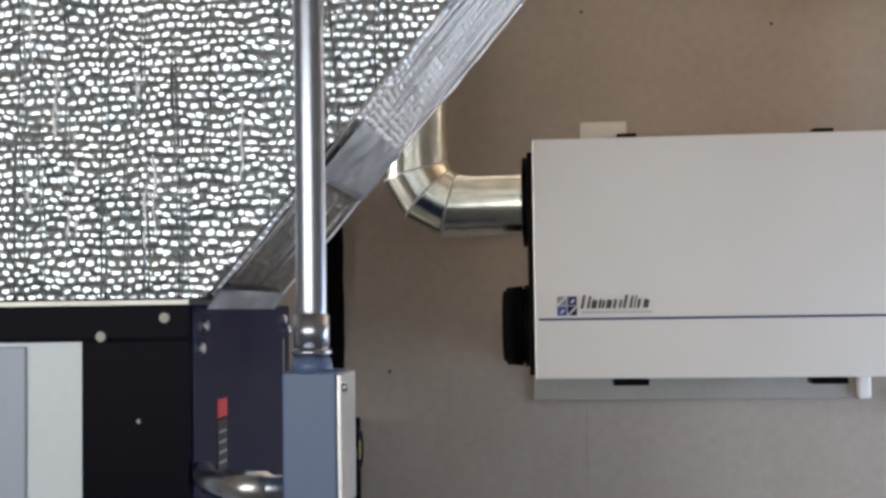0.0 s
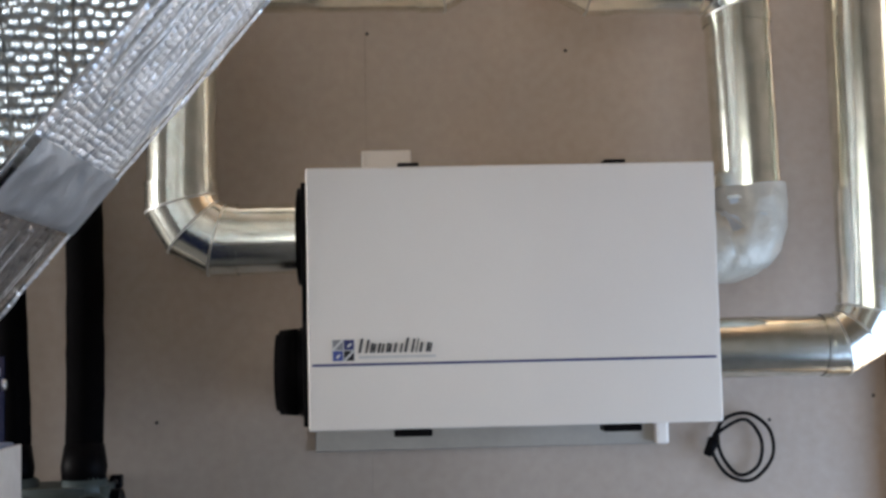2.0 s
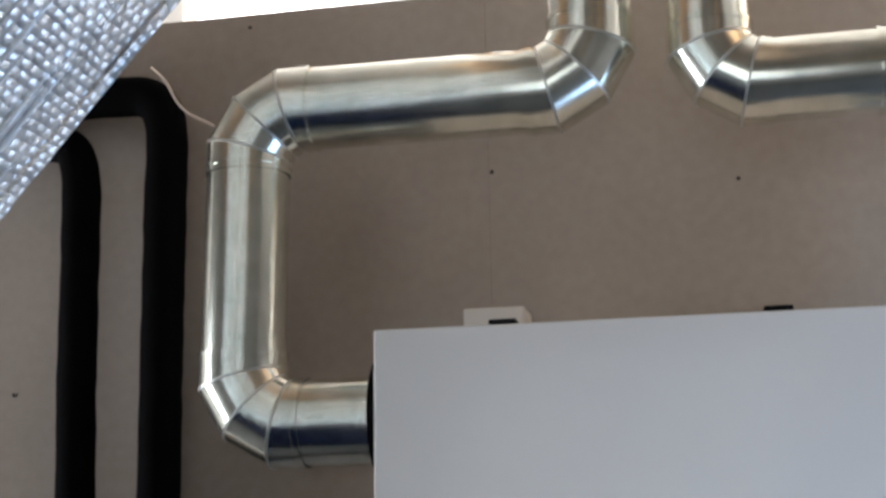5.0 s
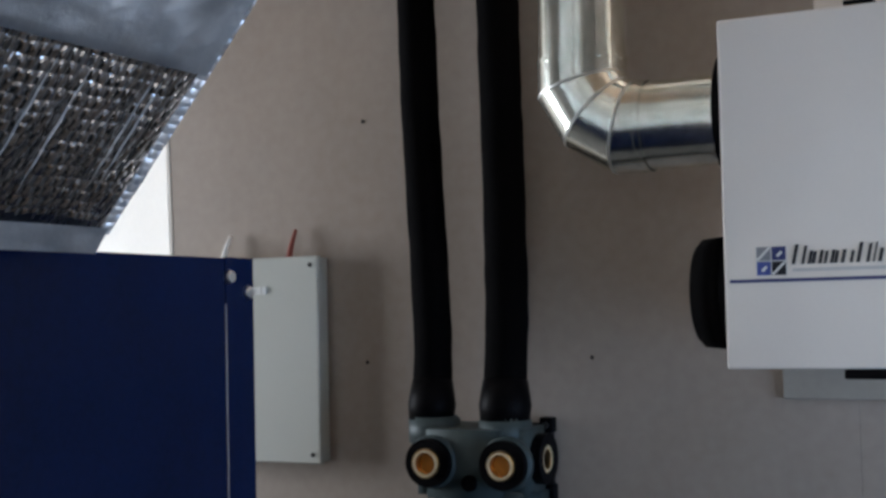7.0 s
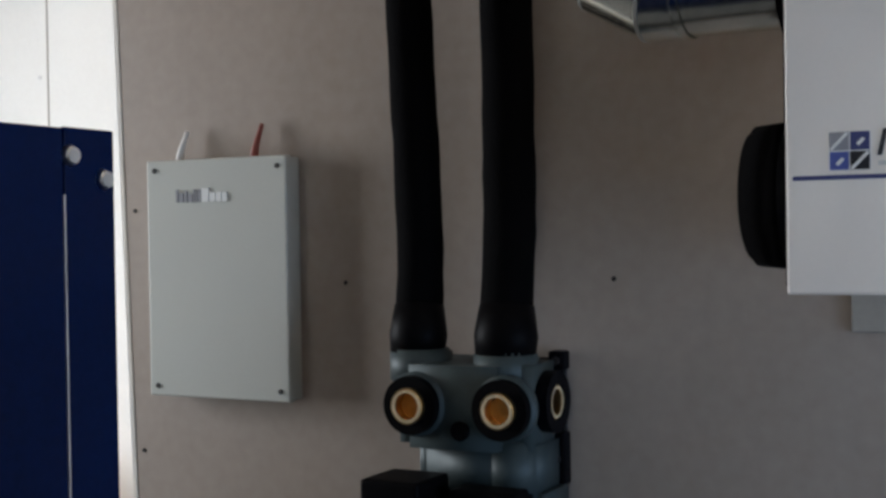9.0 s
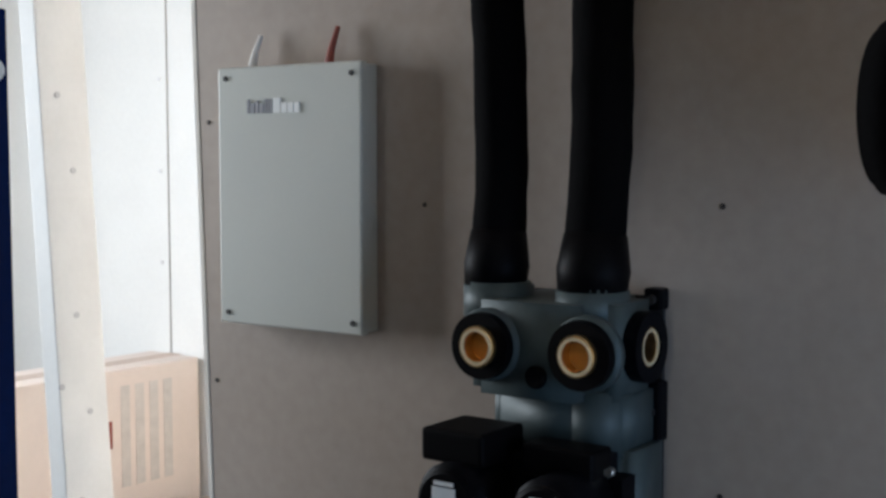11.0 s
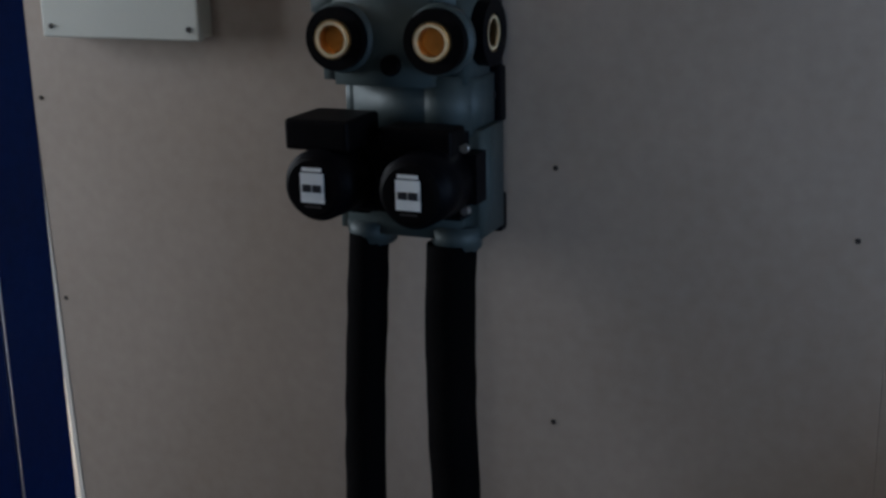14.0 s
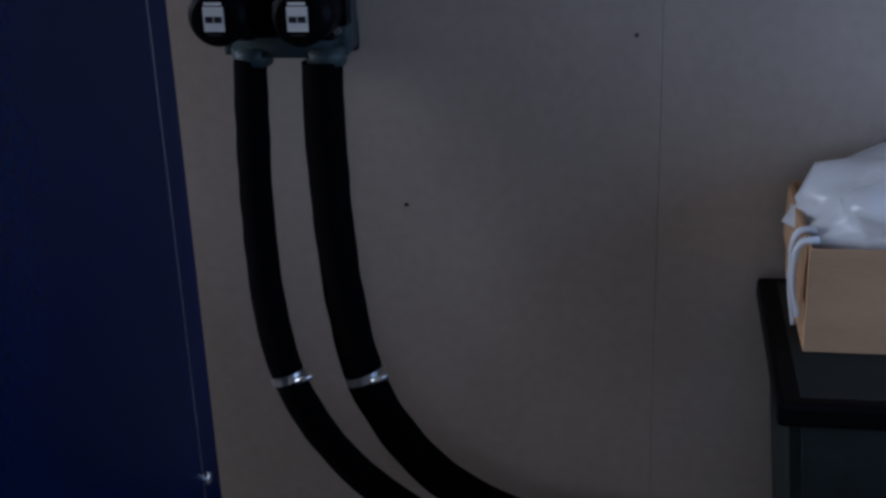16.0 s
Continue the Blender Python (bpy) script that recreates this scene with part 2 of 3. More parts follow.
def disc_ring(p0, p1, r_out, r_in, n=28):
    """A pipe stub with a bore, from p0 to p1."""
    bm = bmesh.new()
    p0, p1 = Vector(p0), Vector(p1)
    d = p1 - p0
    rings = []
    for r, z in ((r_in, 0), (r_out, 0), (r_out, d.length), (r_in, d.length)):
        rings.append([bm.verts.new((r * math.cos(2 * math.pi * i / n), r * math.sin(2 * math.pi * i / n), z)) for i in range(n)])
    for a in range(4):
        A, B = rings[a], rings[(a + 1) % 4]
        for i in range(n):
            f = bm.faces.new((A[i], A[(i + 1) % n], B[(i + 1) % n], B[i]))
            f.smooth = a in (1, 3)
    for e in bm.edges:
        e.smooth = False if len(e.link_faces) == 2 and e.link_faces[0].smooth != e.link_faces[1].smooth else True
    bm.transform(Matrix.Translation(p0) @ d.to_track_quat("Z", "Y").to_matrix().to_4x4())
    return bm


def sweep(points, radius, n=28, sharp=False, caps=True):
    """A pipe along a line of points, mitred at each; sharp keeps the joints as creases. radius: one, or one for each point."""
    pts = [Vector(p) for p in points]
    rad = radius if isinstance(radius, (list, tuple)) else [radius] * len(pts)
    bm = bmesh.new()
    t0 = (pts[1] - pts[0]).normalized()
    u = t0.orthogonal().normalized()
    rings = []
    prev = t0
    for i, p in enumerate(pts):
        a = (pts[i] - pts[i - 1]).normalized() if i else t0
        b = (pts[i + 1] - pts[i]).normalized() if i < len(pts) - 1 else a
        q = prev.rotation_difference(a)
        u = q @ u
        v = a.cross(u)
        prev = a
        nrm = (a + b).normalized()
        ring = []
        for k in range(n):
            w = 2 * math.pi * k / n
            o = rad[i] * (math.cos(w) * u + math.sin(w) * v)
            o = o - a * (o.dot(nrm) / a.dot(nrm))
            ring.append(bm.verts.new(p + o))
        rings.append(ring)
    for A, B in zip(rings, rings[1:]):
        for k in range(n):
            f = bm.faces.new((A[k], A[(k + 1) % n], B[(k + 1) % n], B[k]))
            f.smooth = True
    if sharp:
        bm.edges.ensure_lookup_table()
        for ring in rings:
            for k in range(n):
                e = bm.edges.get((ring[k], ring[(k + 1) % n]))
                if e:
                    e.smooth = False
    if caps:
        bm.faces.new(rings[0][::-1])
        bm.faces.new(rings[-1])
    bmesh.ops.recalc_face_normals(bm, faces=bm.faces)
    return bm


def spline(points, steps=8):
    """Points on a smooth curve through the given ones."""
    P = [Vector(p) for p in points]
    P = [2 * P[0] - P[1]] + P + [2 * P[-1] - P[-2]]
    out = []
    for a, b, c, d in zip(P, P[1:], P[2:], P[3:]):
        for i in range(steps):
            t = i / steps
            out.append(0.5 * (2 * b + (c - a) * t + (2 * a - 5 * b + 4 * c - d) * t * t + (3 * b - a - 3 * c + d) * t ** 3))
    out.append(P[-2])
    return out


def elbow(corner, d_in, d_out, bend):
    """The mitre points of a four-piece sheet elbow: from direction d_in to d_out round a corner."""
    c, a, b = Vector(corner), Vector(d_in), Vector(d_out)
    centre = c - a * bend + b * bend
    r = bend / math.cos(radians(15))
    return [centre + r * (math.sin(radians(w)) * a - math.cos(radians(w)) * b) for w in (15, 45, 75)]


def screw_head(parent, x, y, z, r=0.004, material=None):
    bm = rod((x, y + 0.001, z), (x, y - 0.0015, z), r, r * 0.8, 10)
    return part("screw", bm, material or DARKSCREW, parent)


# ---------------------------------------------------------------- the room
XL, XR, TOP = -1.163, 1.125, 2.525


def leaning(bm):
    """The free end of the wall is slightly out of plumb."""
    for v in bm.verts:
        if v.co.x < -1.0:
            v.co.x -= 0.032 * (v.co.z - 1.2)
    return bm


wall = link(block(-1.12, XR, 0.012, 0.10, 0.0, TOP - 0.01), "wall_north", JOINT)
tagged(wall, "framed utility wall faced with grey-brown hardboard sheets", "wall", kind="structure")
for a, b in ((XL, 0.0948), (0.0952, XR)):
    part("panel", leaning(block(a, b, 0.0, 0.012, 0.0, TOP, 0.0005, 1)), BOARD, wall)
part("edge_strip", leaning(block(XL - 0.009, XL - 0.001, -0.001, 0.10, 0.0, TOP)), EDGE, wall, "pale raw board edge")
for x, z in ((-0.749, 1.859), (-0.749, 1.426), (-0.325, 1.433), (-0.323, 1.094), (1.098, 1.452), (0.886, 1.409), (-0.33, 2.50), (0.10, 2.20),
             (-1.145, 1.149), (-1.155, 1.542), (-1.167, 1.92), (-1.137, 0.83), (0.055, 1.03), (-0.325, 0.74), (0.50, 2.16), (0.085, 1.75)):
    screw_head(wall, x, 0.0, z)
floor = link(block(-3.2, 2.2, -4.4, 2.6, -0.1, 0.0), "floor", CONCRETE)
tagged(floor, "bare grey concrete floor", "floor", kind="structure")
ceiling = link(block(-3.2, 2.2, -4.4, 2.6, 3.2, 3.3), "ceiling", GREYWALL)
tagged(ceiling, "bare grey ceiling boards above open joists", "ceiling", kind="structure")


def plain_wall(name, bm, label, material=WHITEWALL):
    return tagged(link(bm, name, material), label, "wall", kind="structure")


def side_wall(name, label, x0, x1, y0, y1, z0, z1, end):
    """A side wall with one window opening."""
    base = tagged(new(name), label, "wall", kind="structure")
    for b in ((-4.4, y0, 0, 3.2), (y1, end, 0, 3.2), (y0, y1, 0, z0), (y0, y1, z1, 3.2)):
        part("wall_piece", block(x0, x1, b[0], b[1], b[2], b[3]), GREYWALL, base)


side_wall("wall_west", "bare grey side wall with a window opening", -3.3, -3.2, -0.95, -0.3, 1.05, 2.2, -0.0)
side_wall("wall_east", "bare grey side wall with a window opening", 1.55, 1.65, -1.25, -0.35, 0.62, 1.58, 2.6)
plain_wall("wall_far_west", block(-3.3, -3.2, 0.001, 2.6, 0, 3.2), "white drywall side wall of the room behind")
rear = tagged(new("wall_back"), "white drywall wall of the room behind with a window opening", "wall", kind="structure")
for b in ((-3.2, -2.7, 0, 3.2), (-1.1, 1.55, 0, 3.2), (-2.7, -1.1, 0, 1.3), (-2.7, -1.1, 2.7, 3.2)):
    part("wall_piece", block(b[0], b[1], 2.5, 2.6, b[2], b[3]), WHITEWALL, rear)
# south wall with a window opening
south = new("wall_south")
tagged(south, "rear wall with a daylight window opening", "wall", kind="structure")
for b in ((-3.2, -2.55, 0, 3.2), (0.85, 1.55, 0, 3.2), (-2.55, 0.85, 0, 1.12), (-2.55, 0.85, 2.38, 3.2)):
    part("wall_piece", block(b[0], b[1], -4.4, -4.3, b[2], b[3]), GREYWALL, south)

# lumber at the right-hand end and above the wall
def stud(x0, x1, y0, y1, z0, z1, label):
    return tagged(link(block(x0, x1, y0, y1, z0, z1, 0.002, 1), "wood_stud", PINE), label, "lumber")


stud(1.129, 1.167, -0.09, 0.05, 0.0, 3.2, "rough pine stud beside the hardboard wall")
stud(0.045, 0.085, 0.02, 0.06, TOP + 0.002, 3.2, "short pine cripple stud on the top plate")
stud(0.12, 0.24, 0.03, 0.05, TOP + 0.002, 3.2, "short pine cripple stud on the top plate")
for x in (-2.4, -1.8, -1.2, -0.6, 0.0, 0.6, 1.2):
    tagged(link(block(x - 0.02, x + 0.02, -4.2, -0.35, 2.98, 3.198, 0.002, 1), "ceiling_joist", PINE), "rough pine ceiling joist", "lumber", group="ceiling joists")

# the room behind, seen past the end of the wall
inner = link(block(-3.2, -0.9, 1.03, 1.13, 0, 3.2), "wall_inner", WHITEWALL)
tagged(inner, "bright white drywall wall seen through the opening", "wall", kind="structure")
post = thing("door_post", "white painted wooden post with nail heads", "post")
post.matrix_world = pose(-1.446, 0.0, 0, 0, -4.0, 0)
part("post_body", block(-0.042, 0.0, 0, 0.10, 0.0, 3.19, 0.003), WHITEPOST, post)
for y, z in ((0.035, 1.60), (0.058, 1.47), (0.045, 1.22), (0.004, 1.10), (0.060, 1.05), (0.030, 0.90), (0.062, 0.88), (0.040, 0.70), (0.055, 1.85), (0.030, 2.1)):
    part("nail", rod((-0.001, y, z), (0.002, y, z), 0.0055, n=10), INKPALE, post)

# ---------------------------------------------------------------- ventilation unit
BW, BZ0, BZ1, BY = 0.690, 1.435, 1.873, -0.41
erv = thing("ventilation_unit", "white enamelled energy recovery ventilator hung on the wall", "ventilator", at=(0, 0, BZ0))
H = BZ1 - BZ0
part("case", block(0.002, BW - 0.002, BY + 0.022, -0.045, 0.002, H - 0.002, 0.004), WHITE, erv)
part("front_door", block(0, BW, BY, BY + 0.020, 0, H, 0.0035, 3), WHITE, erv)
stripe = part("stripe", block(0.007, BW - 0.008, BY - 0.0012, BY + 0.001, 0.1065, 0.1105), INKBLUE, erv, "dark blue printed stripe")
badge = part("badge", block(0.040, 0.077, BY - 0.0008, BY + 0.001, 0.115, 0.150), LABEL, erv, "small square maker's badge")
for cx, cz, slash, ink in ((0.0495, 0.1415, True, INKGREY), (0.0680, 0.1415, False, INKBLUE), (0.0495, 0.1235, False, INKMID), (0.0680, 0.1235, True, INK)):
    part("badge_tile", block(cx - 0.0086, cx + 0.0086, BY - 0.0013, BY - 0.0006, cz - 0.0084, cz + 0.0084), ink, badge)
    turn = Matrix.Translation((cx, 0, cz)) @ Matrix.Rotation(radians(-45), 4, "Y")
    if slash:
        part("badge_stroke", block(-0.0105, 0.0105, BY - 0.0019, BY - 0.0011, -0.0014, 0.0014, m=turn), LABEL, badge)
    else:
        part("badge_stroke", block(-0.0040, 0.0040, BY - 0.0019, BY - 0.0011, -0.0026, 0.0006, m=turn), LABEL, badge)
x = 0.083
for w, h in ((0.019, 0.024), (0.0125, 0.016), (0.014, 0.016), (0.0125, 0.016), (0.018, 0.016), (0.019, 0.024), (0.006, 0.023), (0.011, 0.016), (0.0125, 0.016)):
    wide = w - 0.004
    strokes = [(0.0, min(wide, 0.0042), h)] + ([(wide - 0.0036, wide, h * 0.92)] if wide > 0.0075 else [])
    for x0, x1, high in strokes:
        bm = block(x + x0, x + x1, BY - 0.0012, BY + 0.001, 0.1275, 0.1275 + high)
        for v in bm.verts:
            v.co.x += 0.22 * (v.co.z - 0.1275)
        part("name_bar", bm, INKSOFT, erv)
    x += w
part("tagline_bar", block(0.084, 0.212, BY - 0.001, BY + 0.001, 0.1185, 0.1225), INKPALE, erv)
for x in (0.172, 0.522):
    part("latch", block(x - 0.032, x + 0.032, BY + 0.002, BY + 0.05, -0.0125, -0.0005, 0.003), BLACKPL, erv)
    part("latch", block(x - 0.018, x + 0.018, BY + 0.002, BY + 0.05, H + 0.0005, H + 0.007, 0.002), BLACKPL, erv)
part("wall_bracket", block(-0.015, 0.665, -0.012, -0.002, -0.066, 0.02, 0.002), BRACKET, erv, "galvanized hanging bracket behind the case")
part("bracket_end", block(0.650, 0.676, -0.04, -0.013, -0.065, -0.015, 0.006), WHITE, erv)
jb = part("junction_box", block(0.090, 0.180, BY + 0.17, BY + 0.25, H - 0.001, H + 0.054, 0.004), WHITE, erv, "small white junction box on top")
part("box_slot", block(0.138, 0.176, BY + 0.167, BY + 0.1705, H + 0.012, H + 0.022), BLACKPL, jb)
part("top_plate", block(0.40, 0.50, BY + 0.05, BY + 0.12, H - 0.001, H + 0.005, 0.002), LABEL, erv)
# duct collars
DY = -0.28
for z, r, l in ((1.769, 0.086, 0.022), (1.531, 0.078, 0.022)):
    part("collar", disc_ring((0.004, DY, z - BZ0), (-l, DY, z - BZ0), r, 0.055), BLACKPL, erv, "black port collar")
part("capped_port", rod((-0.02, DY, 1.531 - BZ0), (-0.063, DY, 1.531 - BZ0), 0.077, 0.073, 32, 0.006), BLACKFOAM, erv, "black foam-capped spare port")
part("port_gasket", block(-0.012, 0.003, DY - 0.085, DY + 0.09, 0.005, 0.42, 0.003), BLACKPL, erv)

cord = thing("power_cord", "black power cord coiled under the ventilator", "cord", at=(0.778, -0.03, 1.413))
loop = [(-0.012, -0.02, 0.03), (0.0, -0.01, -0.002), (-0.018, 0.0, -0.05), (0.01, 0.0, -0.105), (0.06, 0.0, -0.118), (0.102, 0.0, -0.075), (0.098, 0.0, -0.02),
        (0.055, 0.004, 0.012), (0.005, 0.006, -0.005), (0.0, 0.006, -0.06), (0.035, 0.006, -0.108), (0.075, 0.004, -0.09), (0.082, 0.002, -0.04), (0.05, -0.004, 0.0), (0.0, -0.008, -0.02), (-0.016, -0.012, -0.04)]
part("cable", sweep(spline(loop, 6), 0.0036, 8), BLACKPL, cord)
part("plug", rod((-0.014, -0.012, -0.035), (-0.030, -0.012, -0.068), 0.012, 0.009, 14, 0.002), BLACKPL, cord)

# ---------------------------------------------------------------- ducts
def duct(name, label, runs, r, material=GALV, dull=None):
    """runs: a list of lists of points, each one sheet-metal piece; a raised bead covers every joint."""
    base = thing(name, label, "duct", group="ventilation ducts")
    for k, (kind, pts) in enumerate(runs):
        part("elbow" if kind == "elbow" else "pipe", sweep(pts, r + (0.002 if kind == "elbow" else 0.0), 36, sharp=(kind == "elbow"), caps=False), dull if (dull and k <= 1) else material, base)
    for (kind, pts), (kind2, pts2) in zip(runs, runs[1:]):
        p = Vector(pts[-1])
        d = (Vector(pts[-1]) - Vector(pts[-2])).normalized()
        part("joint_bead", disc_ring(p - d * 0.003, p + d * 0.003, r + 0.0034, r - 0.001, 36), GALV, base)
    for kind, pts in runs:
        if kind == "elbow":
            for a, b, c in zip(pts, pts[1:], pts[2:]):
                n = ((Vector(b) - Vector(a)).normalized() + (Vector(c) - Vector(b)).normalized()).normalized()
                part("seam_bead", disc_ring(Vector(b) - n * 0.0018, Vector(b) + n * 0.0018, r * 1.02 + 0.003, r - 0.002, 36), GALVDULL, base)
    return base


def run_of(corners, r, bend, cut=()):
    """Straight pieces and elbows through the given corners."""
    C = [Vector(c) for c in corners]
    runs, start = [], C[0]
    for a, b, c in zip(C, C[1:], C[2:]):
        d1, d2 = (b - a).normalized(), (c - b).normalized()
        e0, e1 = b - d1 * bend, b + d2 * bend
        if (e0 - start).length > 0.02:
            runs.append(("pipe", [start, e0]))
        runs.append(("elbow", [e0 - d1 * 0.012] + elbow(b, d1, d2, bend) + [e1 + d2 * 0.012]))
        start = e1
    runs.append(("pipe", [start, C[-1]]))
    return runs


duct("supply_duct", "bright galvanized round duct with segmented elbows", run_of([(-0.024, DY, 1.766), (-0.228, DY, 1.766), (-0.224, DY, 2.236), (0.294, DY, 2.234), (0.294, DY, 3.19)], 0.0615, 0.088), 0.0615)
duct("return_duct", "galvanized round duct with a dull taped elbow", run_of([(BW + 0.002, DY, 1.738), (0.785, DY, 1.738), (0.772, DY, 2.222), (0.462, DY, 2.222), (0.462, DY, 3.19)], 0.0590, 0.072), 0.0590, dull=TAPE)
wrap = Vector((0.690, DY, 1.738)), Vector((0.740, DY, 1.738)), Vector((0.774, DY, 1.752)), Vector((0.785, DY, 1.795)), Vector((0.783, DY, 1.845))
bm = sweep(spline(wrap, 6), 0.0650, 36, caps=False)
for v in bm.verts:
    v.co += 0.006 * noise.noise_vector(v.co * 40)
taped = tagged(link(bm, "tape_wrap", WRAPTAPE), "crumpled grey foil tape wrapped round a duct elbow", "tape")
duct("exhaust_duct", "galvanized round duct rising beside the wood stud", run_of([(BW + 0.002, DY, 1.557), (0.994, DY, 1.557), (0.988, DY, 3.19)], 0.0535, 0.080), 0.0535)

# ---------------------------------------------------------------- zone control panel
izc = thing("control_panel", "pale grey metal zone control panel on the wall", "control box", at=(-0.96, 0, 1.433))
part("backbox", block(-0.132, 0.131, -0.024, -0.001, -0.183, 0.183, 0.002), GREYBOX, izc)
part("cover", block(-0.135, 0.134, -0.040, -0.0245, -0.186, 0.186, 0.004, 3), GREYBOX, izc)
for sx, sz in ((-0.118, 0.170), (0.118, 0.170), (-0.118, -0.170), (0.118, -0.170)):
    part("cover_screw", rod((sx, -0.039, sz), (sx, -0.0425, sz), 0.0045, 0.0035, 12), DARKSCREW, izc)
x = -0.075
for w, h, ink in ((0.006, 0.02, INKGREY), (0.010, 0.015, INKGREY), (0.008, 0.018, INKGREY), (0.010, 0.014, INKGREY), (0.005, 0.02, INKGREY), (0.005, 0.02, INKGREY), (0.006, 0.02, INKGREY),
                  (0.016, 0.021, LABEL), (0.012, 0.014, LABEL), (0.012, 0.014, LABEL), (0.011, 0.014, LABEL)):
    b = part("name_bar", block(x + 0.001, x + w - 0.001, -0.0424, -0.0402, 0.119, 0.119 + h), ink, izc)
    x += w
for sx, m, h, r in ((-0.085, WHITEPOST, 0.045, 0.008), (0.060, REDWIRE, 0.05, 0.008)):
    part("cable_jacket", sweep(spline([(sx, -0.02, 0.17), (sx + 0.003, -0.018, 0.20), (sx + 0.012, -0.012, 0.187 + h)], 6), [r * (1 - 0.6 * i / 12) for i in range(13)], 12), m, izc)

# ---------------------------------------------------------------- insulated lines to the flow centre
def insulated_line(label, pts, radius, steps=10):
    base = thing("insulated_pipe", label, "pipe", group="insulated loop pipes")
    bm = sweep(spline(pts, steps), radius, 24)
    for v in bm.verts:
        v.co += 0.0018 * noise.noise_vector(v.co * 22)
    part("insulation", bm, BLACKFOAM, base)
    return base


PY = -0.062
u1 = insulated_line("black foam-insulated pipe bending over beside the ducts", [(-0.578, -0.09, 1.335), (-0.580, -0.075, 1.43), (-0.588, PY, 1.55), (-0.600, PY, 1.85), (-0.606, PY, 2.10), (-0.612, PY, 2.23), (-0.640, PY, 2.283), (-0.72, PY, 2.292), (-0.90, PY, 2.292), (-1.08, PY, 2.292)], 0.0325)
u2 = insulated_line("black foam-insulated pipe elbowing over above its neighbour", [(-0.445, -0.09, 1.335), (-0.447, -0.075, 1.43), (-0.448, PY, 1.55), (-0.450, PY, 1.85), (-0.453, PY, 2.15), (-0.456, PY, 2.30), (-0.485, PY, 2.355), (-0.56, PY, 2.366), (-0.80, PY, 2.366), (-1.08, PY, 2.366)], 0.0355)
part("boot", sweep([(-0.578, -0.09, 1.33), (-0.578, -0.086, 1.36), (-0.579, -0.08, 1.40)], [0.037, 0.040, 0.034], 24), BLACKPL, u1)
part("boot", sweep([(-0.445, -0.09, 1.33), (-0.445, -0.086, 1.36), (-0.446, -0.08, 1.40)], [0.040, 0.043, 0.037], 24), BLACKPL, u2)
part("loose_wire", sweep(spline([(-0.47, -0.10, 2.40), (-0.44, -0.11, 2.37), (-0.41, -0.10, 2.32), (-0.37, -0.06, 2.30)], 6), 0.0022, 8), CARDPALE, u2, "thin pale wire over the bend")

l1 = insulated_line("black loop hose bending down to the floor", [(-0.544, -0.10, 1.015), (-0.547, -0.11, 0.90), (-0.543, -0.135, 0.76), (-0.527, -0.17, 0.63), (-0.494, -0.20, 0.51), (-0.437, -0.205, 0.40), (-0.350, -0.205, 0.305), (-0.22, -0.20, 0.225), (0.0, -0.2, 0.170), (0.35, -0.2, 0.150), (0.80, -0.1, 0.14)], 0.0270)
l2 = insulated_line("black loop hose bending down beside its neighbour", [(-0.428, -0.10, 1.010), (-0.428, -0.11, 0.90), (-0.421, -0.125, 0.76), (-0.405, -0.145, 0.63), (-0.375, -0.165, 0.50), (-0.325, -0.17, 0.40), (-0.245, -0.17, 0.310), (-0.12, -0.165, 0.240), (0.06, -0.15, 0.205), (0.35, -0.11, 0.190), (0.80, -0.06, 0.18)], 0.0325)
for ob, p, d, r in ((l1, (-0.494, -0.20, 0.51), (0.30, -0.10, -0.95), 0.0283), (l2, (-0.375, -0.165, 0.50), (0.32, -0.07, -0.94), 0.0338)):
    p, d = Vector(p), Vector(d).normalized()
    part("hose_clamp", disc_ring(p - d * 0.007, p + d * 0.007, r + 0.001, r - 0.004), ZINC, ob, "bright steel band clamp")
    part("clamp_screw", rod(p + Vector((0.018, -r * 0.9, 0.002)), p + Vector((0.044, -r * 0.55, 0.010)), 0.005, n=12), ZINC, ob)

# ---------------------------------------------------------------- flow centre
fc = thing("flow_center", "cast grey-green pump flow center with two black pumps", "pump", at=(-0.484, 0, 1.175))


def cyl_block(x0, x1, y0, y1, z0, z1, bev, segs=4):
    bm = block(x0, x1, y0, y1, z0, z1)
    up = [e for e in bm.edges if abs(e.verts[0].co.z - e.verts[1].co.z) > 1e-4]
    bmesh.ops.bevel(bm, geom=up, offset=bev, segments=segs, affect="EDGES")
    for f in bm.faces:
        f.smooth = abs(f.normal.z) < 0.5
    return bm


part("valve_body", cyl_block(-0.108, 0.086, -0.150, -0.004, 0.040, 0.150, 0.034, 6), CAST, fc)
for cx in (-0.088, 0.040):
    part("top_boss", rod((cx, -0.09, 0.120), (cx, -0.09, 0.166), 0.043, n=28, bevel=0.004), CAST, fc)
part("waist", cyl_block(-0.085, 0.088, -0.125, -0.006, -0.020, 0.044, 0.022, 5), CAST, fc)
part("pump_manifold", cyl_block(-0.100, 0.098, -0.120, -0.004, -0.155, -0.018, 0.020, 5), CAST, fc)
for cx in (-0.0565, 0.062):
    part("bottom_boss", rod((cx, -0.095, -0.140), (cx, -0.095, -0.172), 0.034, 0.031, 24, 0.003), CAST, fc)
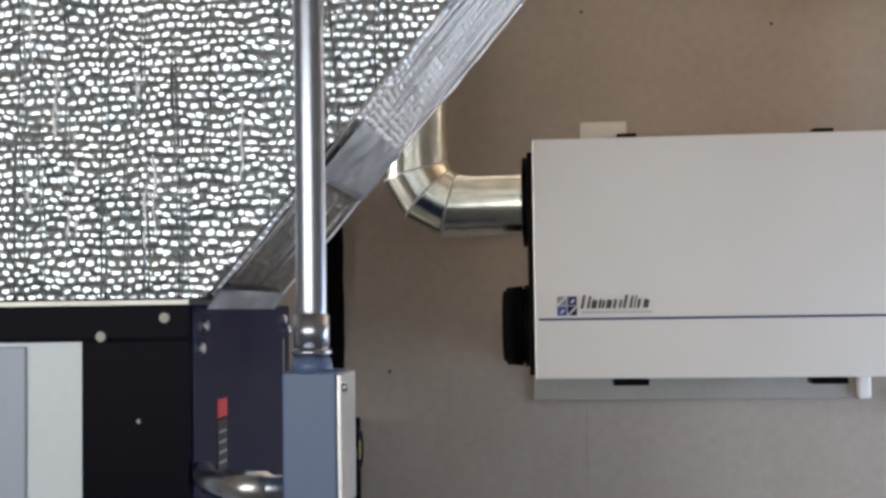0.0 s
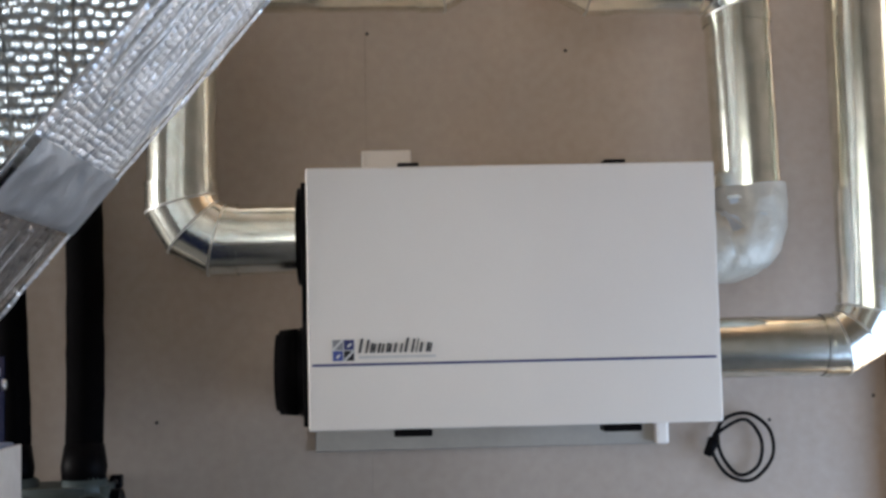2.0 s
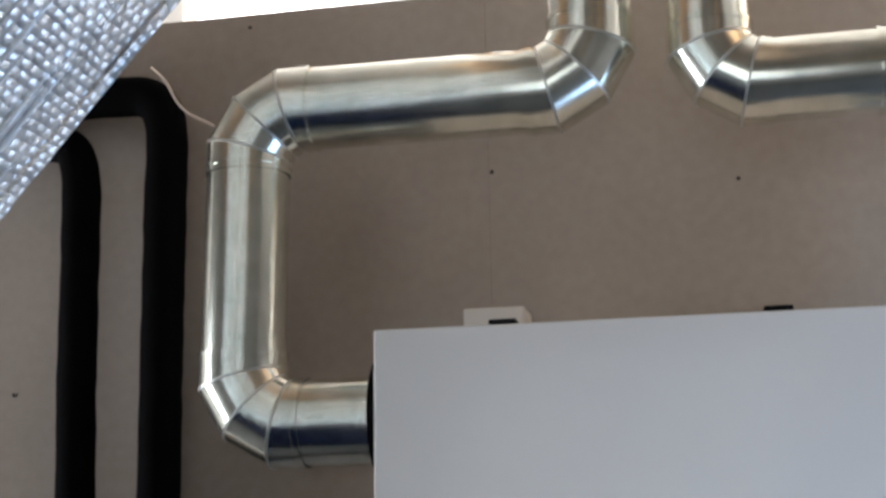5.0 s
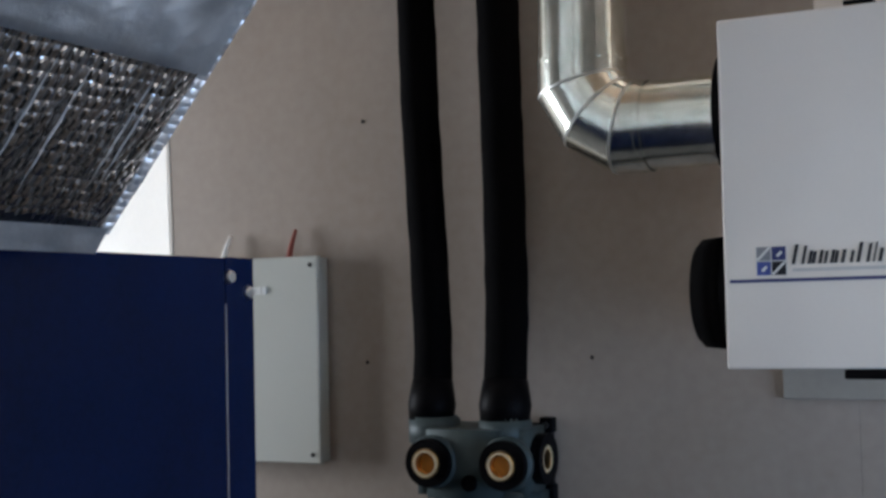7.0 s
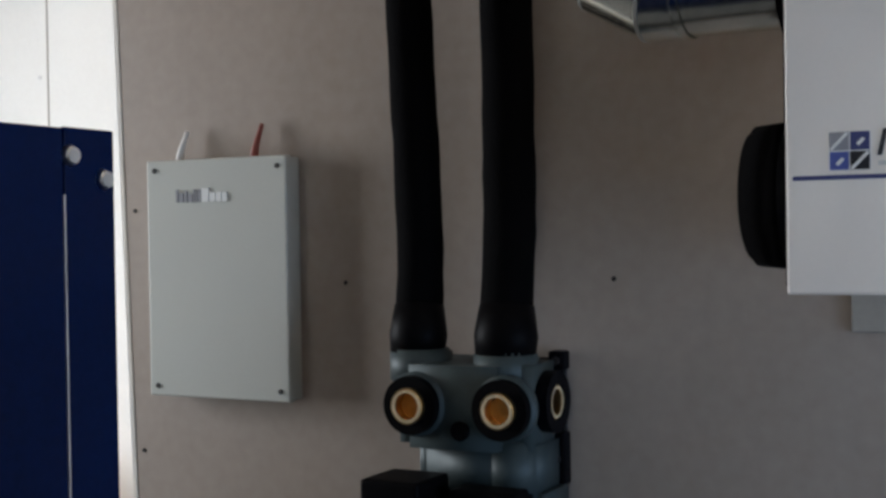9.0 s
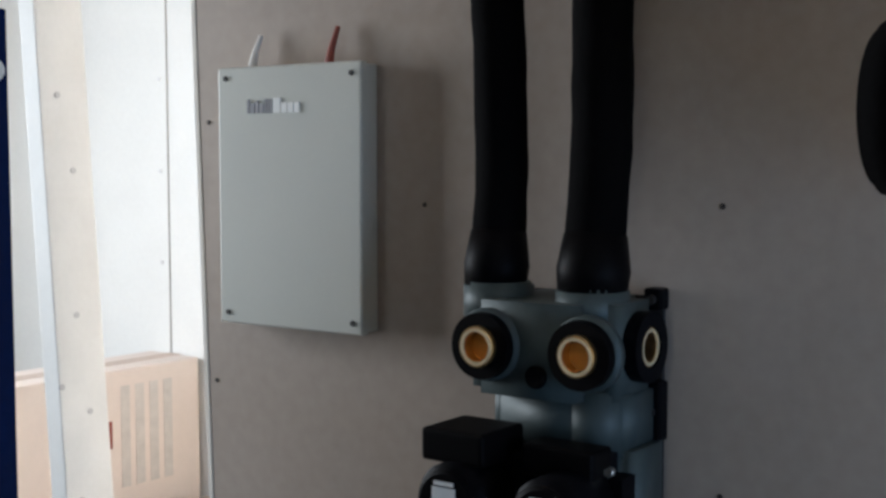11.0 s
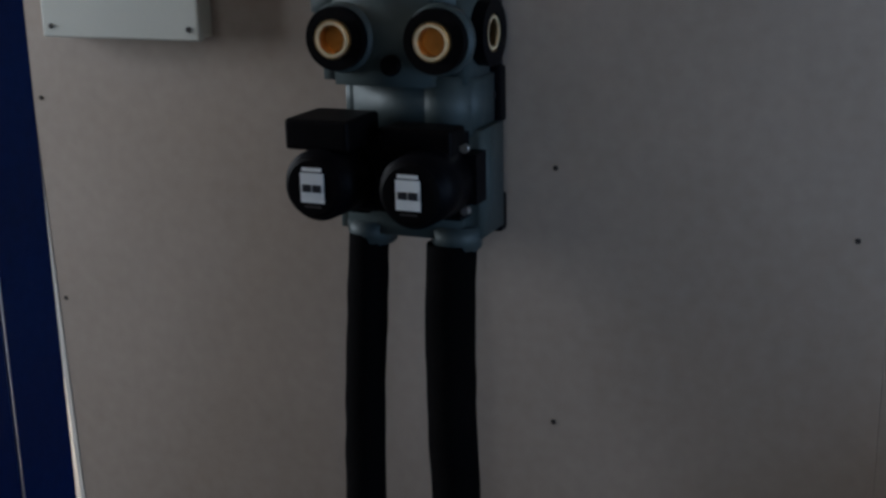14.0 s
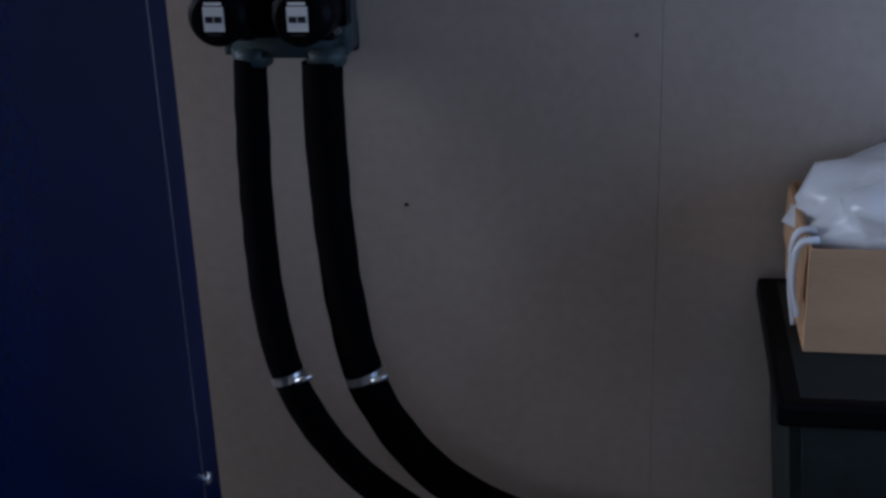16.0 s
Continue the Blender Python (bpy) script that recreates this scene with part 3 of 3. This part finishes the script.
for cx in (-0.063, 0.067):
    part("port_boss", rod((cx, -0.14, 0.098), (cx, -0.158, 0.098), 0.043, n=32, bevel=0.003), CAST, fc)
    part("port_collar", disc_ring((cx, -0.156, 0.098), (cx, -0.171, 0.098), 0.0385, 0.0225, 32), BLACKPL, fc, "black plastic port collar")
    fit_ = part("brass_fitting", disc_ring((cx, -0.150, 0.098), (cx, -0.176, 0.098), 0.0238, 0.0175, 28), BRASS, fc, "bright brass port fitting")
    part("bore", rod((cx, -0.148, 0.098), (cx, -0.160, 0.098), 0.0176, n=24), COPPER, fit_)
    part("lip", disc_ring((cx, -0.1755, 0.098), (cx, -0.1785, 0.098), 0.0212, 0.0178, 28), LIP, fit_, "pale brass lip")
part("side_collar", disc_ring((0.080, -0.065, 0.098), (0.104, -0.065, 0.098), 0.041, 0.024, 32), BLACKMET, fc)
fit_ = part("brass_fitting", disc_ring((0.080, -0.065, 0.098), (0.100, -0.065, 0.098), 0.0238, 0.0175, 28), BRASS, fc, "bright brass port fitting")
part("bore", rod((0.078, -0.065, 0.098), (0.086, -0.065, 0.098), 0.0176, n=24), COPPER, fit_)
part("lip", disc_ring((0.0995, -0.065, 0.098), (0.1025, -0.065, 0.098), 0.0212, 0.0178, 28), LIP, fit_, "pale brass lip")
part("valve_plug", rod((0.003, -0.146, 0.066), (0.003, -0.158, 0.066), 0.013, n=16, bevel=0.002), BLACKPL, fc)
part("mounting_plate", block(-0.095, 0.090, -0.005, -0.001, -0.165, 0.150, 0.001, 1), DARKSCREW, fc)
part("riser", rod((0.052, -0.094, -0.026), (0.052, -0.094, 0.050), 0.036, 0.036, 28, 0.003), CAST, fc)
for z, up, down in ((0.148, 0.013, 0.013), (0.015, 0.036, 0.036), (-0.150, 0.034, 0.016)):
    part("mounting_lug", block(0.072, 0.095, -0.026, -0.002, z - down, z + up, 0.004), BLACKMET, fc)
    part("lug_bolt", rod((0.084, -0.025, z), (0.084, -0.032, z), 0.006, n=6), DARKSCREW, fc)
part("bridge", block(-0.07, 0.07, -0.165, -0.118, -0.115, -0.022, 0.010, 3), BLACKMET, fc)
for cx, sgn in ((-0.063, -1), (0.062, 1)):
    bm = block(cx - 0.049, cx + 0.049, -0.150, -0.118, -0.121, -0.015)
    bmesh.ops.bevel(bm, geom=[e for e in bm.edges if abs(e.verts[0].co.y - e.verts[1].co.y) > 1e-4], offset=0.022, segments=4, affect="EDGES")
    pump = part("pump", bm, BLACKMET, fc, "black cast circulator pump")
    part("motor", rod((cx, -0.148, -0.070), (cx, -0.236, -0.070), 0.047, 0.043, 36, 0.008), BLACKMET, pump)
    part("motor_cap", rod((cx, -0.234, -0.070), (cx, -0.241, -0.070), 0.040, 0.036, 36, 0.003), BLACKPL, pump)
    part("rating_label", block(cx - 0.0155, cx + 0.0155, -0.2424, -0.2408, -0.088, -0.052), LABEL, pump, "white rating label")
    part("label_bar", block(cx - 0.0125, cx - 0.001, -0.2432, -0.2423, -0.075, -0.066), INK, pump)
    part("label_bar", block(cx + 0.001, cx + 0.0125, -0.2432, -0.2423, -0.075, -0.066), INK, pump)
    part("label_bar", block(cx - 0.013, cx + 0.013, -0.2424, -0.2408, -0.050, -0.0455), LABEL, pump)
    part("label_bar", block(cx - 0.011, cx + 0.011, -0.2424, -0.2408, -0.0945, -0.0920), DARKSCREW, pump)
    if sgn < 0:
        part("wiring_box", block(cx - 0.046, cx + 0.040, -0.222, -0.135, -0.030, 0.008, 0.006, 3), BLACKPL, pump, "black pump wiring box")
    else:
        part("wiring_box", block(cx - 0.062, cx + 0.030, -0.182, -0.135, -0.040, -0.004, 0.006, 3), BLACKPL, pump, "black pump wiring box")
    for a in (45, 135, 225, 315):
        bx, bz = cx + 0.050 * math.cos(radians(a)), -0.068 + 0.054 * math.sin(radians(a))
        part("flange_bolt", rod((bx, -0.149, bz), (bx, -0.156, bz), 0.006, n=6), ZINC, pump)

# ---------------------------------------------------------------- heat pump cabinet
hp = thing("heat_pump_cabinet", "tall navy blue heat pump cabinet with a black front", "heat pump")
hp.matrix_world = pose(-0.313, -1.505, 0, 0, 0, 2.5)
HZ, HD = 1.572, 0.556
part("cabinet_shell", block(-0.66, -0.002, 0.004, HD, 0.03, HZ - 0.002, 0.003), NAVY, hp)
part("side_panel", block(-0.0018, 0.0025, 0.004, HD - 0.050, 0.06, HZ - 0.001, 0.0015), NAVY, hp)
part("corner_post", block(-0.0018, 0.0018, HD - 0.048, HD + 0.001, 0.03, HZ, 0.0012), NAVY, hp)
part("base_plinth", block(-0.65, -0.01, 0.01, HD - 0.01, 0.0, 0.03), BLACKPAINT, hp)
part("seam_edge", block(0.0022, 0.0030, HD - 0.0504, HD - 0.0489, 0.06, HZ - 0.045), ZINC, hp, "bright scratched seam edge")
part("front_rail", block(-0.66, 0.0, -0.004, 0.003, HZ - 0.034, HZ, 0.0015), BLACKPAINT, hp)
part("front_stile", block(-0.1075, 0.0, -0.004, 0.003, 0.03, HZ - 0.035, 0.0015), BLACKPAINT, hp)
part("front_panel", block(-0.60, -0.109, -0.001, 0.0035, 0.10, HZ - 0.036, 0.001), PALEBLUE, hp, "pale blue-white front panel")
part("panel_rib", block(-0.60, -0.165, -0.006, -0.0012, 0.10, HZ - 0.040, 0.002), MIDBLUE, hp)
part("base_flange", block(-0.64, -0.004, 0.012, 0.285, HZ - 0.0015, HZ + 0.006, 0.001), GALVDULL, hp)
for y, z in ((HD - 0.043, HZ - 0.019), (HD - 0.010, HZ - 0.034), (0.05, HZ - 0.022), (0.034, HZ - 0.045), (HD - 0.040, 0.81), (HD - 0.064, 0.10)):
    part("panel_bolt", rod((0.0015, y, z), (0.0065, y, z), 0.0075, 0.0055, 10), ZINC, hp)
for x, z in ((-0.024, HZ - 0.013), (-0.088, HZ - 0.031), (-0.05, HZ - 0.115)):
    part("panel_bolt", rod((x, -0.0035, z), (x, -0.009, z), 0.0065 if z > 1.5 else 0.003, 0.005 if z > 1.5 else 0.002, 10), BRACKET, hp)
part("warning_label", block(0.0024, 0.0033, 0.105, 0.150, 1.450, 1.470), RED, hp, "small red warning label")
part("data_label", block(0.0024, 0.0031, 0.105, 0.150, 1.392, 1.447), DARKSCREW, hp, "grey data label")
for z in (1.400, 1.411, 1.422, 1.433):
    part("label_bar", block(0.0030, 0.0035, 0.110, 0.145, z, z + 0.003), INKGREY, hp)

# disconnect box and conduit in front of it
ebx = thing("disconnect_box", "blue-grey electrical box fed by steel conduit", "electrical box", at=(-0.163, -1.590, 1.396))
part("enclosure", block(-0.0265, 0.0225, -0.054, 0.020, -0.002, 0.114, 0.004, 3), BLUEGREY, ebx)
part("cover_plate", block(0.0228, 0.0262, -0.056, 0.022, -0.004, 0.112, 0.0012), ZINC, ebx, "bright steel cover plate")
part("cover_screw", rod((0.026, -0.045, 0.100), (0.031, -0.045, 0.100), 0.004, n=10), ZINC, ebx)
part("hub", rod((-0.003, -0.036, 0.110), (-0.003, -0.036, 0.128), 0.0195, 0.017, 24, 0.002), BLUEGREY, ebx)
part("locknut", rod((-0.003, -0.036, 0.127), (-0.003, -0.036, 0.135), 0.0180, n=24, bevel=0.002), STEEL, ebx)
part("coupling", rod((-0.003, -0.036, 0.134), (-0.003, -0.036, 0.165), 0.0160, n=24, bevel=0.0015), STEEL, ebx)
part("conduit", sweep(spline([(-0.003, -0.036, 0.15), (-0.003, -0.036, 0.30), (-0.004, -0.034, 0.45), (-0.006, -0.028, 0.58), (-0.010, -0.015, 0.72), (-0.015, 0.0, 0.90), (-0.02, 0.01, 1.20), (-0.02, 0.01, 1.78)], 8), 0.0138, 20), STEEL, ebx, "shiny steel conduit")
part("nipple", sweep([(-0.026, -0.004, 0.006), (-0.090, 0.006, 0.006), (-0.118, 0.040, 0.006), (-0.143, 0.105, 0.006)], 0.012, 18), STEEL, ebx)
part("nipple_nut", rod((-0.092, 0.006, 0.006), (-0.050, 0.0, 0.006), 0.0155, n=8, bevel=0.002), ZINC, ebx)

# ---------------------------------------------------------------- foil-wrapped plenum
def sheet(corners, nu, nv, push, seed, bulge=0.0):
    """A quilted sheet between four corners, gently crumpled, with its size in metres as UV."""
    a, b, c, d = [Vector(p) for p in corners]
    nrm = (b - a).cross(d - a).normalized()
    bm = bmesh.new()
    uvl = bm.loops.layers.uv.new("UVMap")
    grid = []
    e1 = (b - a).normalized()
    e2 = nrm.cross(e1)
    for j in range(nv + 1):
        row = []
        for i in range(nu + 1):
            s, t = i / nu, j / nv
            p = a.lerp(b, s).lerp(d.lerp(c, s), t)
            at = (e1.dot(p - a), e2.dot(p - a))
            k = noise.noise(Vector((p.x * 9, p.y * 9, p.z * 9 + seed))) * push + noise.noise(Vector((p.x * 28, p.y * 28, p.z * 28 + seed))) * push * 0.5
            edge = min(s, 1 - s, t, 1 - t)
            p = p + nrm * (k * min(1, edge * 12) + bulge * math.sin(math.pi * s) * math.sin(math.pi * t))
            row.append((bm.verts.new(p), at))
        grid.append(row)
    for j in range(nv):
        for i in range(nu):
            q = [grid[j][i], grid[j][i + 1], grid[j + 1][i + 1], grid[j + 1][i]]
            f = bm.faces.new([v for v, _ in q])
            f.smooth = True
            for lp, (_, u) in zip(f.loops, q):
                lp[uvl].uv = u
    return bm


pl = thing("foil_plenum", "duct plenum wrapped in silver bubble foil insulation", "duct")
PF, PB, Z0, Z1, Z2 = -1.525, -1.222, 1.579, 2.02, 3.19
XB, XT, XW = -0.292, 0.086, -0.95


def face(name, corners, nu, nv, seed, push=0.004, bulge=0.006, material=None):
    return part(name, sheet(corners, nu, nv, push, seed, bulge), material or BUBBLE, pl)


face("front_face", [(XW, PF, Z0), (XB, PF, Z0), (XT, PF, Z1), (XW, PF, Z1)], 100, 80, 1, 0.011)
ZT = 1.728
XM = XB + (XT - XB) * (ZT - Z0) / (Z1 - Z0)
# same foil below the tape, its dark reflection put into the tint
face("side_face", [(XB, PF, Z0), (XB, PB, Z0), (XM, PB, ZT), (XM, PF, ZT)], 50, 30, 5, 0.003, 0.002, BUBBLESHADE)
face("side_face", [(XM, PF, ZT), (XM, PB, ZT), (XT, PB, Z1), (XT, PF, Z1)], 50, 50, 5, 0.003, 0.004, BUBBLESOFT)
face("back_face", [(XB, PB, Z0), (XW, PB, Z0), (XW, PB, Z1), (XT, PB, Z1)], 40, 40, 9)
face("left_face", [(XW, PB, Z0), (XW, PF, Z0), (XW, PF, Z1), (XW, PB, Z1)], 30, 30, 12)
face("front_face", [(XW, PF, Z1), (XT, PF, Z1), (XT, PF, Z2), (XW, PF, Z2)], 50, 70, 15)
face("side_face", [(XT, PF, Z1), (XT, PB, Z1), (XT, PB, Z2), (XT, PF, Z2)], 30, 70, 18, material=BUBBLESOFT)
face("back_face", [(XT, PB, Z1), (XW, PB, Z1), (XW, PB, Z2), (XT, PB, Z2)], 40, 60, 21)
ax = (XT - XB) / (Z1 - Z0)


def on_side(y, z, off=0.004):
    n = Vector((1, 0, -ax)).normalized()
    return Vector((XB + ax * (z - Z0), y, z)) + n * off


for za, zb, seed in ((1.700, 1.755, 31),):
    part("tape_band", sheet([on_side(PF + 0.01, za, 0.009), on_side(PB - 0.004, za, 0.007), on_side(PB - 0.004, zb, 0.007), on_side(PF + 0.01, zb, 0.009)], 60, 14, 0.007, seed), TAPE, pl, "grey foil tape band")
part("tape_band", sheet([on_side(PF + 0.004, 1.572, 0.008), on_side(PB - 0.004, 1.572, 0.008), on_side(PB - 0.004, 1.590, 0.006), on_side(PF + 0.004, 1.590, 0.006)], 50, 6, 0.004, 41), TAPE, pl)
# raised folds, coloured white for the light they catch
rnd = random.Random(17)
for i in range(30):
    y = PF + 0.012 + (PB - PF - 0.03) * rnd.random()
    low = i % 4 == 3
    za = rnd.uniform(1.60, 1.66) if low else rnd.uniform(1.762, 1.86)
    zb = min(1.69 if low else Z1 - 0.012, za + rnd.uniform(0.05, 0.20))
    n = 16
    pts = [on_side(y + 0.0004 * math.sin(1.3 * k + i), za + (zb - za) * k / n, 0.0035) for k in range(n + 1)]
    radii = [max(0.0003, rnd.uniform(0.0012, 0.0036) * math.sin(math.pi * (k + 0.3) / (n + 0.6))) for k in range(n + 1)]
    part("fold", sweep(pts, [r * (0.3 if low else 1.0) for r in radii], 7), FOLDFOIL, pl)
for i in range(14):
    z = rnd.uniform(1.60, 1.84)
    x = rnd.uniform(-0.60, XB + ax * (z - Z0) - 0.02)
    n, rise = 12, rnd.uniform(0.04, 0.13)
    pts = [(x + 0.0014 * math.sin(1.1 * k + i), PF - 0.0045, z + rise * k / n) for k in range(n + 1)]
    part("fold", sweep(pts, [max(0.0003, rnd.uniform(0.0006, 0.0024) * math.sin(math.pi * (k + 0.3) / (n + 0.6))) for k in range(n + 1)], 7), FOLDFOIL, pl)
part("corner_fold", sheet([on_side(PF - 0.003, Z0 + 0.005), on_side(PF + 0.012, Z0 + 0.005), on_side(PF + 0.012, Z1 - 0.01), on_side(PF - 0.003, Z1 - 0.01)], 8, 90, 0.006, 33), BUBBLESOFT, pl)
part("corner_fold", sheet([on_side(PB - 0.010, Z0 + 0.005), on_side(PB + 0.003, Z0 + 0.005), on_side(PB + 0.003, Z1 - 0.01), on_side(PB - 0.010, Z1 - 0.01)], 8, 90, 0.005, 36), BUBBLESOFT, pl)

# ---------------------------------------------------------------- bench and carton by the wall
bench = thing("storage_bin", "dark plastic storage bin with a black rim by the wall", "bin", at=(0.62, -0.28, 0))
bm = block(-0.35, 0.30, -0.20, 0.22, 0.0, 0.651)
for v in bm.verts:
    if v.co.z < 0.1:
        v.co.x *= 0.86
        v.co.y *= 0.86
bmesh.ops.bevel(bm, geom=bm.edges[:], offset=0.015, segments=2, affect="EDGES")
part("tub", bm, BIN2, bench)
part("rim", block(-0.365, 0.315, -0.205, 0.225, 0.615, 0.6505, 0.008), BLACKPL, bench)
cart = thing("carton", "open brown cardboard carton with plastic wrap inside", "box", at=(0.55, -0.32, 0.652))
for b in ((-0.25, 0.25, -0.010, -0.006, 0, 0.155), (-0.25, 0.25, 0.28, 0.284, 0, 0.155), (-0.25, -0.246, -0.0058, 0.2798, 0, 0.155), (0.246, 0.25, -0.0058, 0.2798, 0, 0.155), (-0.2455, 0.2455, -0.0055, 0.2795, 0, 0.004)):
    part("carton_wall", block(*b, 0.001, 1), CARD, cart)
for x, t in ((-0.252, -1), (0.252, 1)):
    bm = block(-0.002, 0.002, 0.0, 0.27, 0, 0.085, 0.001, 1, m=Matrix.Translation((x, 0, 0.155)) @ Matrix.Rotation(radians(177 * t), 4, "Y"))
    part("flap", bm, CARD, cart)
for k, (y, drop) in enumerate(((0.02, 0.10), (0.06, 0.13))):
    pts = [(-0.235, y, 0.158), (-0.262, y - 0.004, 0.150), (-0.268, y - 0.010, 0.150 - drop * 0.5), (-0.260, y - 0.022, 0.150 - drop)]
    part("tape_strip", sweep(spline(pts, 5), [0.006] * 8 + [0.004] * 8, 6), PLASTICBAG, cart, "loose strip of clear tape")
bag = bmesh.new()
bmesh.ops.create_icosphere(bag, subdivisions=4, radius=1)
for v in bag.verts:
    k = 1 + 0.22 * noise.noise(v.co * 2.3) + 0.10 * noise.noise(v.co * 6)
    v.co = Vector((v.co.x * 0.26 * k, v.co.y * 0.16 * k, v.co.z * 0.10 * k))
for f in bag.faces:
    f.smooth = True
bag.transform(Matrix.Translation((0.56, -0.185, 0.812)))
tagged(link(bag, "plastic_wrap", PLASTICBAG), "crumpled clear plastic wrap in the carton", "packaging")

# ---------------------------------------------------------------- cartons past the opening
def big_carton(label, m, w, d, h, material):
    base = thing("large_carton", label, "box")
    base.matrix_world = m
    part("carton_body", block(-w / 2, w / 2, -d / 2, d / 2, 0, h, 0.004), material, base)
    part("packing_tape", block(-w / 2 - 0.001, w / 2 + 0.001, -0.025, 0.025, h - 0.001, h + 0.0012), PRINT, base)
    return base


low = big_carton("flat pale cardboard carton lying on a low bench", pose(-1.90, 0.575, 0.531, 0, 0, 82), 0.76, 0.62, 0.072, CARDPALE)
for i in range(7):
    part("print_bar", block(-0.019, 0.019, -0.20, 0.20, 0.0738, 0.0746, m=Matrix.Translation((-0.27 + 0.085 * i, 0, 0)) @ Matrix.Rotation(radians(-22), 4, "Z")), PRINT, low)
for i in range(3):
    part("print_bar", block(-0.32, 0.02 - 0.1 * (i == 2), -0.3112, -0.3104, 0.052 - 0.017 * i, 0.060 - 0.017 * i), INKGREY, low)
bn = thing("low_bench", "low white bench with a blue-grey top under the cartons", "bench", at=(-1.95, 0.58, 0))
part("bench_top", block(-0.55, 0.42, -0.42, 0.43, 0.480, 0.530, 0.004), BLUEBENCH, bn, "pale blue-grey bench top")
for sx in (-0.50, 0.37):
    part("bench_side", block(sx - 0.02, sx + 0.02, -0.40, 0.32, 0.0, 0.479, 0.002), WHITEPOST, bn)
tall = big_carton("pale cardboard carton standing behind another", pose(-2.36, 0.63, 0.531, 0, 0, 88), 0.78, 0.19, 0.422, CARDWHITE)
for i in range(4):
    part("print_bar", block(0.13 + 0.046 * i, 0.158 + 0.046 * i, -0.0962, -0.0954, 0.12, 0.38), PRINTPALE, tall)
part("hand_hole", block(0.088, 0.102, -0.0966, -0.0954, 0.225, 0.295, 0.0005, 1), REDWIRE, tall)
part("drywall_seam", block(-2.372, -2.368, 1.028, 1.031, 0.9, 3.1), GREYWALL, inner)
for z in (1.2, 1.45, 1.7, 1.95):
    part("nail", rod((-2.40, 1.031, z), (-2.40, 1.027, z), 0.006, n=8), ZINC, inner)
drv = thing("screwdriver", "screwdriver with a dark handle lying on a carton", "tool")
drv.matrix_world = pose(-1.90, 0.44, 0.617, 0, 0, 157)
part("handle", rod((0, 0, 0), (0.09, 0, 0), 0.013, 0.015, 10, 0.003), BLACKPL, drv)
part("shaft", rod((-0.13, 0, -0.006), (0.0, 0, 0), 0.0042, n=8), ZINC, drv)
